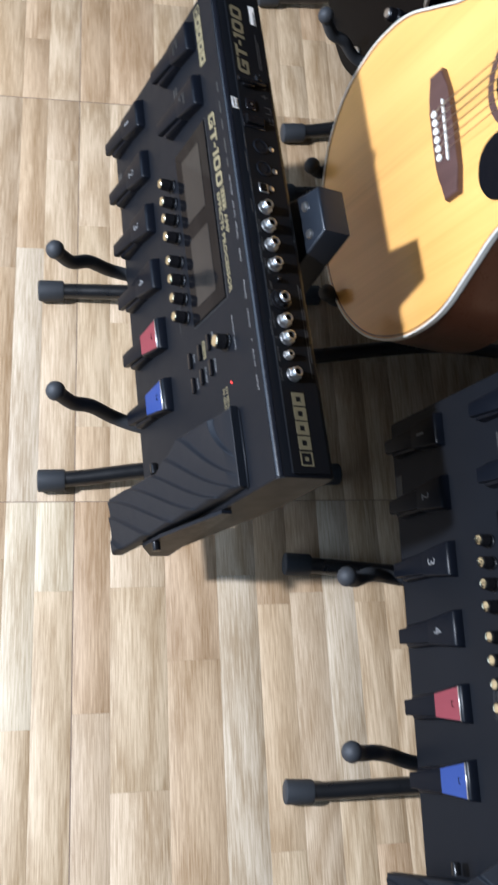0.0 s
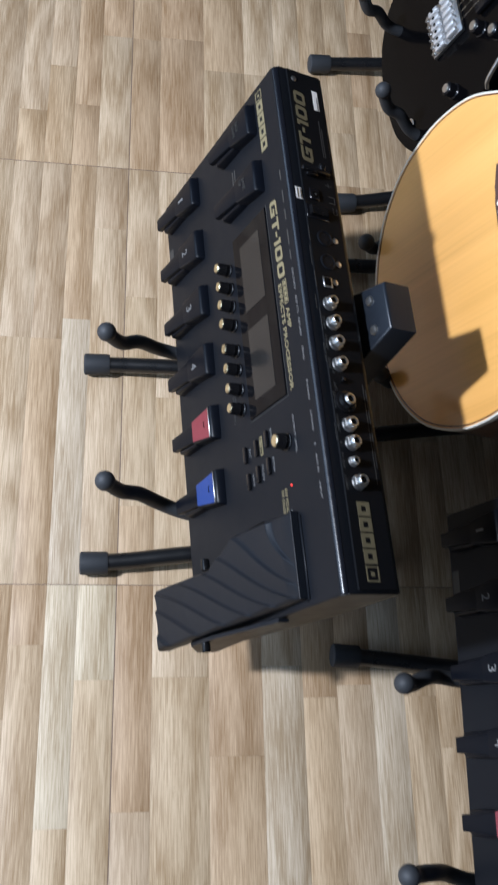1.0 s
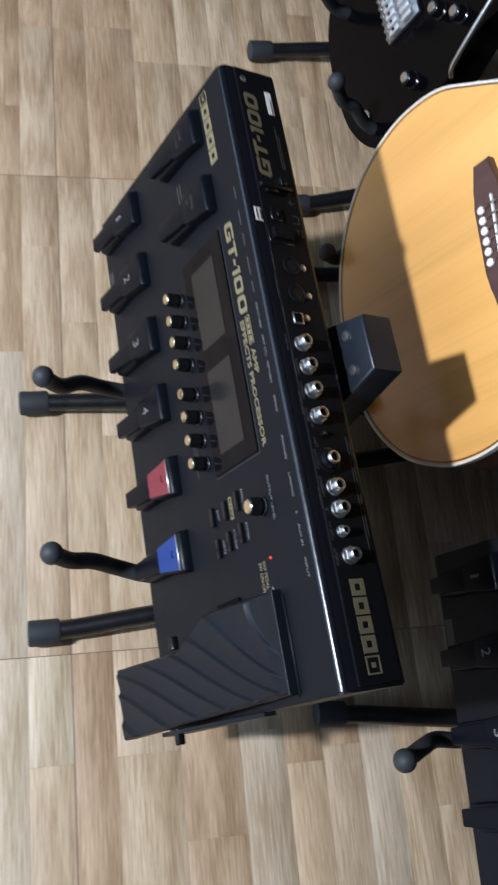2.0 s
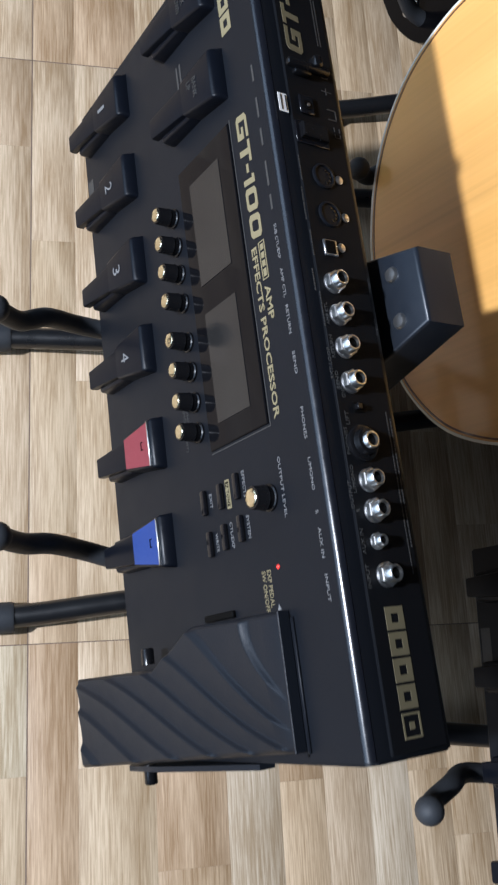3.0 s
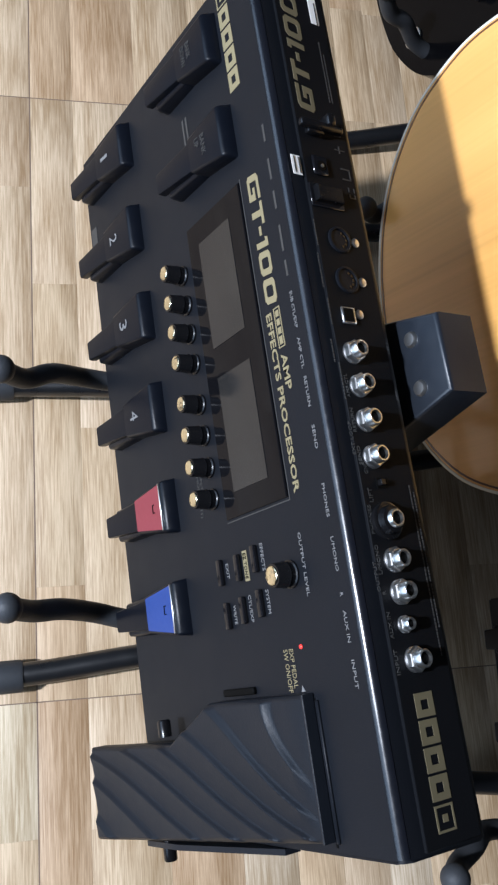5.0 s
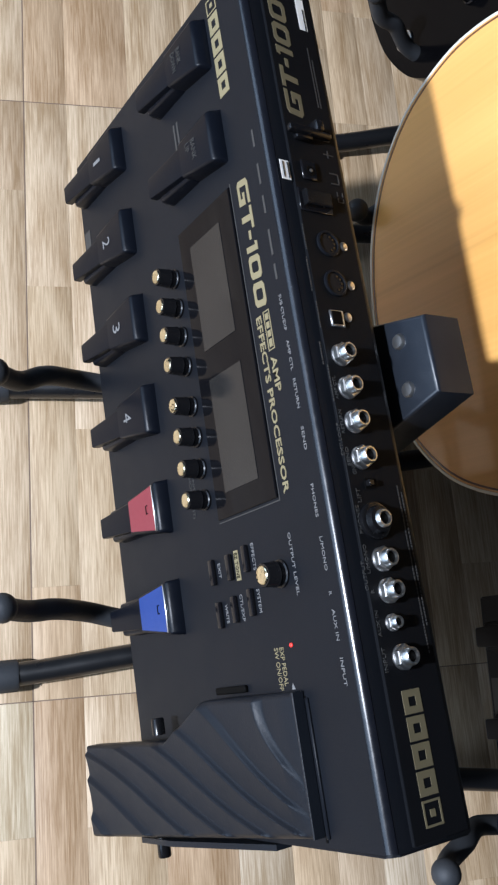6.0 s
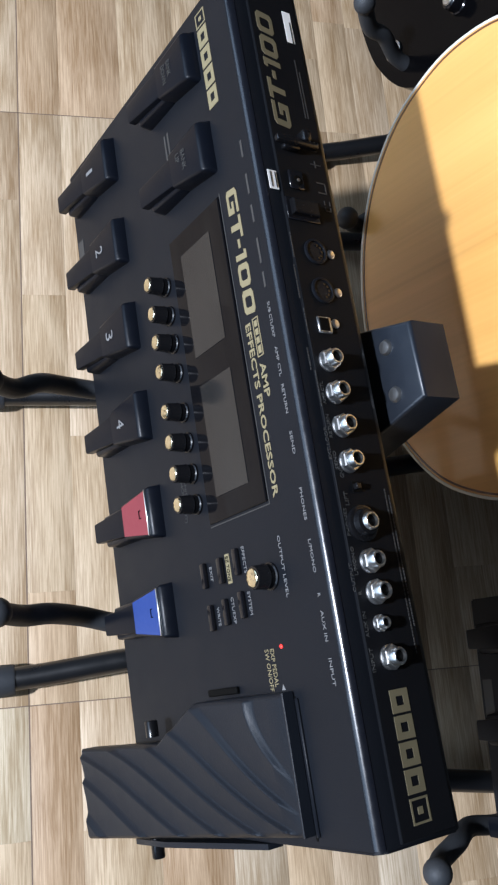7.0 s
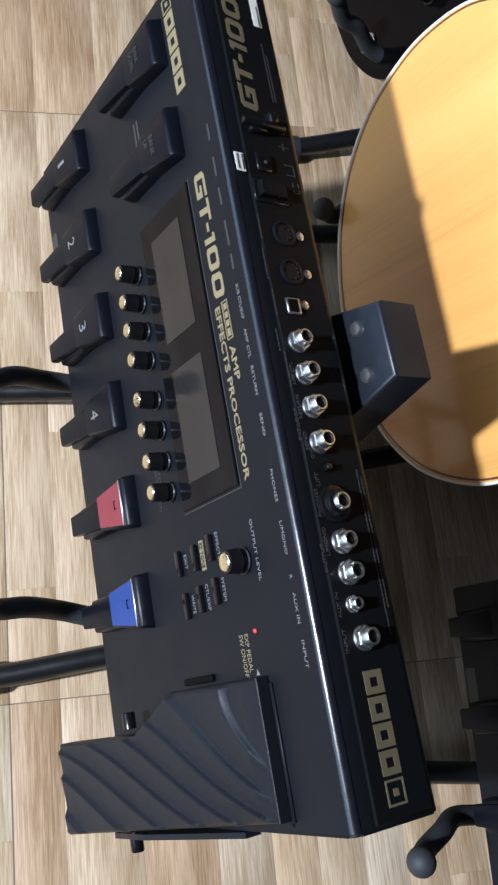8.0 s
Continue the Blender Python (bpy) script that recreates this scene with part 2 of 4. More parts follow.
def lathe(profile, seg=24, bm=None, m=None, rib=0.0):
    """Turn a profile of (radius, z) round the z axis, closed at both ends."""
    bm = bm or bmesh.new()
    m = m or Matrix.Identity(4)
    rings = [[bm.verts.new(m @ Vector((r * (1 - rib * (k % 2)) * math.cos(2 * math.pi * k / seg), r * (1 - rib * (k % 2)) * math.sin(2 * math.pi * k / seg), z))) for k in range(seg)] for r, z in profile]
    for a, b in zip(rings, rings[1:]):
        for k in range(seg):
            bm.faces.new((a[k], a[(k + 1) % seg], b[(k + 1) % seg], b[k]))
    bm.faces.new(rings[0])
    bm.faces.new(rings[-1])
    return bm


def prism(outline, z0, z1, bevel=0.0, seg=2, taper=1.0, bm=None, m=None):
    """An outline of (x, y) drawn up from z0 to z1."""
    bm = bm or bmesh.new()
    m = m or Matrix.Identity(4)
    lo = [bm.verts.new(m @ Vector((x, y, z0))) for x, y in outline]
    hi = [bm.verts.new(m @ Vector((x * taper, y * taper, z1))) for x, y in outline]
    n = len(outline)
    bm.faces.new(lo)
    top = bm.faces.new(hi)
    for k in range(n):
        bm.faces.new((lo[k], lo[(k + 1) % n], hi[(k + 1) % n], hi[k]))
    if bevel:
        bmesh.ops.bevel(bm, geom=list(top.edges), offset=bevel, segments=seg, affect="EDGES", profile=0.5)
    return bm


def curve_points(points, n=8):
    """Catmull-Rom through the points."""
    ps = [Vector(p) for p in points]
    ps = [2 * ps[0] - ps[1]] + ps + [2 * ps[-1] - ps[-2]]
    out = []
    for i in range(1, len(ps) - 2):
        a, b, c, d = ps[i - 1:i + 3]
        for k in range(n):
            t = k / n
            out.append(0.5 * ((2 * b) + (c - a) * t + (2 * a - 5 * b + 4 * c - d) * t * t + (3 * b - a - 3 * c + d) * t ** 3))
    return out + [ps[-2]]


def tube(points, radius, seg=16, bm=None, closed_round=True):
    """A round bar along the points; radius is a number or a function of the way along (0..1)."""
    bm = bm or bmesh.new()
    pts = [Vector(p) for p in points]
    n = len(pts)
    normal = None
    rings = []
    for i, p in enumerate(pts):
        t = (pts[min(i + 1, n - 1)] - pts[max(i - 1, 0)]).normalized()
        if normal is None:
            normal = t.orthogonal().normalized()
        normal = (normal - t * normal.dot(t)).normalized()
        side = t.cross(normal)
        r = radius(i / (n - 1)) if callable(radius) else radius
        rings.append([bm.verts.new(p + r * (math.cos(2 * math.pi * k / seg) * normal + math.sin(2 * math.pi * k / seg) * side)) for k in range(seg)])
    for a, b in zip(rings, rings[1:]):
        for k in range(seg):
            bm.faces.new((a[k], a[(k + 1) % seg], b[(k + 1) % seg], b[k]))
    bm.faces.new(rings[0])
    bm.faces.new(rings[-1])
    return bm


def lettering(body, width, height, spacing=1.0, depth=0.0003, bold=0.0):
    """Words as a mesh that fills width x height from the origin, raised by depth."""
    cu = bpy.data.curves.new("words", "FONT")
    cu.body, cu.extrude, cu.resolution_u, cu.space_character, cu.offset = body, 0.02, 2, spacing, bold
    ob = bpy.data.objects.new("words", cu)
    me = bpy.data.meshes.new_from_object(ob)
    bpy.data.objects.remove(ob)
    co = np.empty(len(me.vertices) * 3)
    me.vertices.foreach_get("co", co)
    co = co.reshape(-1, 3)
    lo, hi = co.min(0), co.max(0)
    co = (co - lo) / np.maximum(hi - lo, 1e-9) * (width, height, depth)
    me.vertices.foreach_set("co", co.ravel())
    me.update()
    return me


def words(name, body, parent, x0, x1, y0, y1, z, material, spacing=1.0, m=None, label="", bold=0.0):
    me = lettering(body, x1 - x0, y1 - y0, spacing, bold=bold)
    me.materials.clear()
    me.materials.append(material)
    return part(name, me, material, parent, label, (m or Matrix.Identity(4)) @ Matrix.Translation((x0, y0, z)))


def bars(items, z, depth=0.0003, bm=None, m=None):
    """Flat printed bars (x0, x1, y0, y1) in one mesh."""
    bm = bm or bmesh.new()
    m = m or Matrix.Identity(4)
    for x0, x1, y0, y1 in items:
        prism([(x0, y0), (x1, y0), (x1, y1), (x0, y1)], z, z + depth, bm=bm, m=m)
    return bm


def thing(name, m, label, category, group="", kind=""):
    ob = new(name)
    ob.empty_display_size = 0.05
    ob.matrix_basis = m
    return tagged(ob, label, category, group, kind)


# ---- the room ----
def plain(name, bm, material, label, category):
    return tagged(part(name, bm, material), label, category, kind="structure")


floor = plain("floor", box(-2.4, 2.6, -2.6, 3.4, -0.12, -0.0035), M_SUB, "three-strip oak laminate floor in tan and cream tones", "floor")
# walls and ceiling are out of view: added to close the room, dark against bounce
plain("wall_east", box(2.6, 2.75, -2.6, 3.4, -0.12, 2.9), M_WALL, "unseen plain wall, kept dark to limit bounced light", "wall")
plain("wall_north", box(-2.55, 2.75, 3.4, 3.55, -0.12, 2.9), M_WALL, "unseen plain wall, kept dark to limit bounced light", "wall")
plain("wall_south", box(-2.55, 2.75, -2.75, -2.6, -0.12, 2.9), M_WALL, "unseen plain wall, kept dark to limit bounced light", "wall")
wall_w = box(-2.55, -2.4, -2.6, 3.4, -0.12, 0.60)
box(-2.55, -2.4, -2.6, 3.4, 2.6, 2.9, bm=wall_w)
box(-2.55, -2.4, -2.6, -1.7, 0.60, 2.6, bm=wall_w)
box(-2.55, -2.4, 2.6, 3.4, 0.60, 2.6, bm=wall_w)
plain("wall_west", wall_w, M_WALL, "unseen dark wall round an assumed wide window opening", "wall")
plain("ceiling", box(-2.55, 2.75, -2.75, 3.55, 2.9, 3.0), M_WALL, "unseen plain ceiling, kept dark to limit bounced light", "ceiling")


# ---- multi-effects floor unit ----
# local axes: x along the unit to its right end (0), y up the panel to the rear edge (0), z out of the panel
LEAN_BACK, HEADING = 69.1, -87.3


def rise(y):
    """Height of a foot switch's top over the panel, which it leaves towards the front."""
    return 0.0097 - 0.105 * y


def ribs(rows, bm=None):
    """A solid through cross-sections (y, half width at the top, at the foot, foot z, top z), with rounded upper edges."""
    bm = bm or bmesh.new()
    rings = []
    for y, top, foot, z0, z1 in rows:
        k = min(0.0016, (z1 - z0) * 0.4)
        half = [(foot, z0), (top + (foot - top) * 0.25, z1 - k), (top - k * 0.25, z1 - k * 0.3), (top - k, z1)]
        rings.append([bm.verts.new((x, y, z)) for x, z in half] + [bm.verts.new((-x, y, z)) for x, z in half[::-1]])
    n = len(rings[0])
    for p, q in zip(rings, rings[1:]):
        for i in range(n):
            bm.faces.new((p[i], p[(i + 1) % n], q[(i + 1) % n], q[i]))
    bm.faces.new(rings[0])
    bm.faces.new(rings[-1])
    return bm


def switch_body():
    """The pad block of a foot switch. Origin: middle of its rear crest, on the panel."""
    return ribs([(-0.0345, 0.0122, 0.0128, 0.0, rise(-0.0335) - 0.0016), (-0.0332, 0.0128, 0.0136, 0.0, rise(-0.0332)), (0.0, 0.0180, 0.0190, 0.0, rise(0)),
                 (0.0018, 0.0182, 0.0193, 0.0, rise(0) - 0.0005), (0.0036, 0.0180, 0.0194, 0.0, rise(0) - 0.0022), (0.0050, 0.0176, 0.0194, 0.0, 0.0045), (0.0062, 0.0172, 0.0192, 0.0, 0.0012)])


def switch_tongue():
    """The raised front tongue."""
    return ribs([(-0.0766, 0.0072, 0.0072, rise(-0.0766) - 0.0066, rise(-0.0766) - 0.0018), (-0.0756, 0.0078, 0.0078, rise(-0.0756) - 0.0070, rise(-0.0756) - 0.0008),
                 (-0.0350, 0.0108, 0.0108, rise(-0.0350) - 0.0080, rise(-0.0350) - 0.0008), (-0.0320, 0.0108, 0.0108, rise(-0.0320) - 0.0080, rise(-0.0320) - 0.0012)])


def switch_skirt():
    """The low skirt under the tongue."""
    return ribs([(-0.0742, 0.0086, 0.0100, 0.0, 0.0060), (-0.0728, 0.0104, 0.0116, 0.0, 0.0092), (-0.0690, 0.0118, 0.0128, 0.0, 0.0108), (-0.0350, 0.0130, 0.0140, 0.0, 0.0084), (-0.0320, 0.0130, 0.0140, 0.0, 0.0080)])


def switch_inlay():
    """The coloured inlay on the pad."""
    bm = bmesh.new()
    rows = [(-0.0322, 0.0112), (-0.0012, 0.0162)]
    lo = [bm.verts.new((x, y, rise(y) - 0.0004)) for y, hw in rows for x in (-hw, hw)]
    hi = [bm.verts.new((x, y, rise(y) + 0.0005)) for y, hw in rows for x in (-hw, hw)]
    for p in (hi, lo):
        bm.faces.new((p[0], p[1], p[3], p[2]))
    for i, j in ((0, 1), (1, 3), (3, 2), (2, 0)):
        bm.faces.new((lo[i], lo[j], hi[j], hi[i]))
    return bm


def knob_profile(r, h):
    return [(r * 1.05, 0), (r * 1.05, h * 0.10), (r * 0.93, h * 0.14), (r * 0.93, h * 0.38), (r * 1.0, h * 0.40), (r * 0.94, h * 0.45), (r * 0.89, h * 0.96), (r * 0.85, h)]


def effects_unit():
    root = thing("effects_processor", Matrix.Translation((0, 0, 0.378)) @ pose(0, 0, 0, 0, 0, HEADING) @ pose(0, 0, 0, LEAN_BACK, 0, 0),
                 "black multi-effects floor unit leaning on a stand, gold lettering", "effects unit", "effects units on stands")
    W, DEPTH, TALL = 0.546, 0.266, 0.057
    # case: a wedge, thick at the rear, with a rounded rear edge
    prof = [(-DEPTH, -0.004), (-DEPTH + 0.004, 0.0)]
    for a in range(0, 91, 15):
        prof.append((-0.0055 + 0.0055 * math.sin(radians(a)), -0.0055 + 0.0055 * math.cos(radians(a))))
    prof += [(0.0035, -TALL + 0.004), (0.001, -TALL), (-0.09, -TALL), (-DEPTH + 0.01, -0.030), (-DEPTH, -0.026)]
    bm = bmesh.new()
    lo = [bm.verts.new((-W, y, z)) for y, z in prof]
    hi = [bm.verts.new((0.0, y, z)) for y, z in prof]
    n = len(prof)
    caps = [bm.faces.new(lo), bm.faces.new(hi)]
    for k in range(n):
        bm.faces.new((lo[k], lo[(k + 1) % n], hi[(k + 1) % n], hi[k]))
    bmesh.ops.bevel(bm, geom=list(caps[0].edges) + list(caps[1].edges), offset=0.0012, segments=2, affect="EDGES")
    part("case", bm, M_CASE, root, "black powder-coated steel case")
    # smoother strip laid over the rounded rear edge to sharpen its highlight
    trim = bmesh.new()
    arc = [(-0.0055 + 0.0058 * math.sin(radians(a)), -0.0055 + 0.0058 * math.cos(radians(a))) for a in range(12, 79, 6)]
    ends = [[trim.verts.new((x, y, z)) for y, z in arc] + [trim.verts.new((x, y - 0.0006, z - 0.0006)) for y, z in arc[::-1]] for x in (-W + 0.002, -0.002)]
    for k in range(len(ends[0])):
        n2 = (k + 1) % len(ends[0])
        trim.faces.new((ends[0][k], ends[0][n2], ends[1][n2], ends[1][k]))
    trim.faces.new(ends[0])
    trim.faces.new(ends[1])
    part("rear_edge", trim, M_EDGE, root, "smoother strip added on the rounded rear edge for its highlight")
    part("rear_panel", box(-W + 0.003, -0.003, 0.0018, 0.0042, -TALL + 0.005, -0.0125, 0.0004, 1), M_REAR, root)
    for x in (-W + 0.02, -0.02):
        part("rubber_foot", lathe([(0.011, 0), (0.011, 0.006), (0.009, 0.008)], 20), M_FOAM, root, m=Matrix.Translation((x, -0.05, -TALL)) @ pose(0, 0, 0, 180))

    # display window with two screens
    cover = part("display_cover", prism([(-0.402, -0.112), (-0.196, -0.112), (-0.196, -0.0455), (-0.402, -0.0455)], 0.0, 0.0016, 0.0006, 1), M_SCREEN, root, "glossy dark display window")
    for x0, x1 in ((-0.385, -0.3085), (-0.288, -0.2115)):
        part("screen", bars([(x0, x1, -0.0985, -0.0605)], 0.00165), M_LCD, cover, "unlit grey display")
    part("frame_line", bars([(-0.404, -0.194, -0.0448, -0.0440), (-0.1945, -0.1938, -0.1130, -0.0440)], 0.0), M_PRINT_DIM, root)

    # foot switches
    body, tongue, skirt = to_mesh("switch", switch_body(), M_SWITCH), to_mesh("tongue", switch_tongue(), M_SWITCH), to_mesh("skirt", switch_skirt(), M_SWITCH)
    pad_me = to_mesh("pad", switch_inlay(), M_RED)
    pad_blue = pad_me.copy()
    pad_blue.materials[0] = M_BLUE
    # chrome bar stands in for the glint along the pad's rear edge
    glint = to_mesh("ridge", box(-0.0168, 0.0168, -0.0008, 0.0006, rise(0) - 0.0004, rise(0) + 0.0011, 0.0003, 1), M_CHROME)
    slope = Matrix.Translation((0, -0.0362, rise(-0.0362))) @ pose(0, 0, 0, -math.degrees(math.atan(0.105)))
    for x, y, mark in ((-0.5120, -0.1808, "1"), (-0.4396, -0.1808, "2"), (-0.3668, -0.1808, "3"), (-0.2944, -0.1808, "4"),
                       (-0.2206, -0.1803, "red"), (-0.1490, -0.1810, "blue"), (-0.4388, -0.0475, "BANK\nUP"), (-0.5110, -0.0490, "BANK\nDOWN")):
        sw = part("foot_switch", body, None, root, {"red": "black foot switch with a red pad", "blue": "black foot switch with a blue pad"}.get(mark, ""), Matrix.Translation((x, y, 0)) @ Matrix.Diagonal((1, 0.93 if y > -0.1 else 1, 1, 1)))
        part("tongue", tongue, None, sw)
        part("skirt", skirt, None, sw)
        if mark in ("red", "blue"):
            part("pad", pad_me if mark == "red" else pad_blue, None, sw, mark + " pad")
            part("ridge", glint, None, sw)
            for x0, x1, y0, y1 in ((-0.0034, 0.0030, 0.0262, 0.0270), (-0.0034, -0.0027, 0.0270, 0.0288), (0.0023, 0.0030, 0.0270, 0.0288)):
                part("mark", bars([(x0, x1, y0, y1)], 0.0006, m=slope), M_HOLE, sw)
        elif len(mark) == 1:
            words("number", mark, sw, *((-0.0014, 0.0016) if mark == "1" else (-0.0036, 0.0036)), 0.0115, 0.0215, 0.0002, M_PRINT, m=slope)
        else:
            words("number", mark, sw, -0.0075, 0.0075, 0.0110, 0.0225, 0.0002, M_PRINT_DIM, m=slope)

    # knobs
    small, top = to_mesh("knob", lathe(knob_profile(0.0068, 0.0155)), M_KNOB), to_mesh("cap", lathe([(0.0047, 0), (0.0047, 0.0005), (0.0043, 0.0009), (0.0022, 0.0002), (0.0006, 0.0006)], 22), M_BRASS)
    ring = to_mesh("ring", lathe([(0.00655, 0), (0.00655, 0.0004)], 20), M_GLOSS)
    for x in (-0.3744, -0.3519, -0.3304, -0.3082, -0.2789, -0.2570, -0.2347, -0.2132):
        k = part("knob", small, None, root, m=Matrix.Translation((x, -0.1258, 0)))
        part("cap", top, None, k, "turned brass cap", Matrix.Translation((0, 0, 0.0155)))
        part("ring", ring, None, k, m=Matrix.Translation((0, 0, 0.0060)))
    k = part("knob", lathe(knob_profile(0.0080, 0.0135)), M_KNOB, root, m=Matrix.Translation((-0.1521, -0.0550, 0)))
    part("cap", top, None, k, "turned brass cap", Matrix.Translation((0, 0, 0.0135)) @ Matrix.Diagonal((1.18, 1.18, 1, 1)))
    # push buttons with captions
    but = to_mesh("button", box(-0.0085, 0.0085, -0.0026, 0.0026, 0, 0.0035, 0.0012, 2), M_GLOSS)
    for x, y, cap in ((-0.1645, -0.1275, "EXIT"), (-0.1645, -0.1065, "EZ TONE"), (-0.1668, -0.0870, "EFFECTS"), (-0.1365, -0.1255, "WRITE"), (-0.1380, -0.1070, "CTL/EXP"), (-0.1398, -0.0875, "SYSTEM")):
        b = part("button", but, None, root, m=Matrix.Translation((x, y, 0)))
        if cap == "EZ TONE":
            part("plate", bars([(-0.0095, 0.0095, 0.0045, 0.0095)], 0.0), M_GOLD, b, "gold caption plate")
            words("caption", cap, b, -0.0080, 0.0080, 0.0055, 0.0085, 0.00035, M_HOLE)
        else:
            wd = 0.0012 * len(cap)
            words("caption", cap, b, -wd, wd, 0.0050, 0.0080, 0.0, M_PRINT)
    # words on the panel
    ring0 = [(0.16, 0), (0.84, 0), (1, 0.14), (1, 0.86), (0.84, 1), (0.16, 1), (0, 0.86), (0, 0.14)]
    glyphs = {"G": [(1, 0.79), (1, 1), (0.16, 1), (0, 0.86), (0, 0.14), (0.16, 0), (1, 0), (1, 0.58), (0.50, 0.58), (0.50, 0.39), (0.74, 0.39), (0.74, 0.21), (0.26, 0.21), (0.26, 0.79)],
              "T": [(0, 0.79), (0, 1), (1, 1), (1, 0.79), (0.64, 0.79), (0.64, 0), (0.36, 0), (0.36, 0.79)],
              "-": [(0, 0.40), (1, 0.40), (1, 0.60), (0, 0.60)], "1": [(0, 0.79), (0.1, 1), (1, 1), (1, 0), (0.40, 0), (0.40, 0.79)]}

    def model(x0, x1, y0, y1, ink, m=None):
        """The model lettering: wide square-cut leaning characters, each in its own cell."""
        w, h, mm = x1 - x0, y1 - y0, m or Matrix.Identity(4)
        for c, a, b in (("G", 0.0, 0.200), ("T", 0.225, 0.400), ("-", 0.410, 0.480), ("1", 0.500, 0.575), ("0", 0.605, 0.785), ("0", 0.815, 1.0)):
            at = lambda p: (x0 + (a + (b - a) * p[0]) * w + 0.16 * h * (p[1] - 0.5), y0 + p[1] * h)
            if c == "0":
                bm = bmesh.new()
                inner = [(0.27 + 0.46 * p, 0.21 + 0.58 * q) for p, q in ring0]
                q = [[bm.verts.new(mm @ Vector((*at(p), z))) for p in (*ring0, *inner)] for z in (0.0, 0.0003)]
                for k in range(8):
                    n = (k + 1) % 8
                    bm.faces.new((q[1][k], q[1][n], q[1][n + 8], q[1][k + 8]))
                    bm.faces.new((q[0][k], q[0][n], q[1][n], q[1][k]))
                    bm.faces.new((q[0][k + 8], q[0][n + 8], q[1][n + 8], q[1][k + 8]))
            else:
                bm = prism([at(p) for p in glyphs[c]], 0.0, 0.0003, m=mm)
            part("lettering", bm, ink, root, "gold lettering")
    model(-0.3995, -0.3125, -0.0374, -0.0258, M_GOLD)
    words("lettering", "EFFECTS PROCESSOR", root, -0.3075, -0.1965, -0.0396, -0.0340, 0.0, M_GOLD, bold=0.02)
    words("lettering", "AMP", root, -0.2790, -0.2565, -0.0312, -0.0256, 0.0, M_GOLD, bold=0.02)
    part("emblem", bars([(-0.3085, -0.2830, -0.0318, -0.0310), (-0.3085, -0.2830, -0.0262, -0.0254), (-0.3085, -0.3078, -0.0318, -0.0254), (-0.2837, -0.2830, -0.0318, -0.0254),
                         (-0.3065, -0.3025, -0.0302, -0.0270), (-0.3010, -0.2970, -0.0302, -0.0270), (-0.2955, -0.2915, -0.0302, -0.0270), (-0.2900, -0.2850, -0.0302, -0.0270)], 0.0), M_GOLD, root, "gold boxed emblem")
    words("lettering", "OUTPUT LEVEL", root, -0.1740, -0.1375, -0.0425, -0.0400, 0.0, M_PRINT)
    words("lettering", "EXP PEDAL\nSW ON/OFF", root, -0.1105, -0.0860, -0.0735, -0.0640, 0.0, M_GOLD)
    part("arrow", prism([(-0.0895, -0.0600), (-0.0860, -0.0615), (-0.0860, -0.0580)], 0, 0.0003), M_PRINT, root)
    part("indicator", lathe([(0.0013, 0), (0.0013, 0.0006), (0.0007, 0.0011)], 12), M_LED, root, "lit red indicator", Matrix.Translation((-0.1108, -0.0557, 0)))
    words("lettering", "ON/OFF\n(HOLD:EDIT)", root, -0.2345, -0.2040, -0.1450, -0.1370, 0.0, M_PRINT_DIM)
    words("lettering", "INPUT", root, -0.1000, -0.0850, -0.0140, -0.0116, 0.0, M_PRINT)
    words("lettering", "AUX IN", root, -0.1260, -0.1090, -0.0140, -0.0116, 0.0, M_PRINT)
    words("lettering", "R", root, -0.1355, -0.1335, -0.0140, -0.0116, 0.0, M_PRINT)
    words("lettering", "L/MONO", root, -0.1660, -0.1470, -0.0140, -0.0116, 0.0, M_PRINT)
    words("lettering", "PHONES", root, -0.1960, -0.1770, -0.0140, -0.0116, 0.0, M_PRINT)
    words("lettering", "SEND", root, -0.2300, -0.2160, -0.0140, -0.0116, 0.0, M_PRINT)
    words("lettering", "RETURN", root, -0.2590, -0.2410, -0.0140, -0.0116, 0.0, M_PRINT)
    words("lettering", "AMP CTL", root, -0.2830, -0.2640, -0.0140, -0.0116, 0.0, M_PRINT)
    words("lettering", "SUB CTL/EXP", root, -0.3120, -0.2890, -0.0140, -0.0116, 0.0, M_PRINT)
    tagged(part("print", bars([(-0.332, -0.322, -0.0138, -0.0120), (-0.355, -0.338, -0.0138, -0.0120), (-0.378, -0.366, -0.0138, -0.0120), (-0.400, -0.386, -0.0138, -0.0120),
                        (-0.424, -0.412, -0.0138, -0.0120)], 0.0), M_PRINT_DIM, root), kind="stuff")
    tagged(part("print", bars([(-0.4830, -0.4560, -0.1005, -0.0985), (-0.4830, -0.4560, -0.0960, -0.0940), (-0.4790, -0.4400, -0.2600, -0.2500)], 0.0), M_PRINT_DIM, root), kind="stuff")
    # maker's mark as plain gold blocks: a ring square and four slotted blocks
    def maker(x0, x1, y0, y1, m, z, ink=M_GOLD):
        w, h = x1 - x0, y1 - y0
        mark = part("emblem", bars([(x0 + h * 0.36, x0 + h * 0.64, y0 + h * 0.36, y0 + h * 0.64)], z, m=m), ink, root, "gold maker's mark of plain blocks")
        def ring(a, b, c, d, e, f):
            bm, mm = bmesh.new(), m or Matrix.Identity(4)
            q = [[bm.verts.new(mm @ Vector((x, y, zz))) for x, y in ((a, c), (b, c), (b, d), (a, d), (a + e, c + f), (b - e, c + f), (b - e, d - f), (a + e, d - f))] for zz in (z, z + 0.0003)]
            for k in range(4):
                n = (k + 1) % 4
                bm.faces.new((q[1][k], q[1][n], q[1][n + 4], q[1][k + 4]))
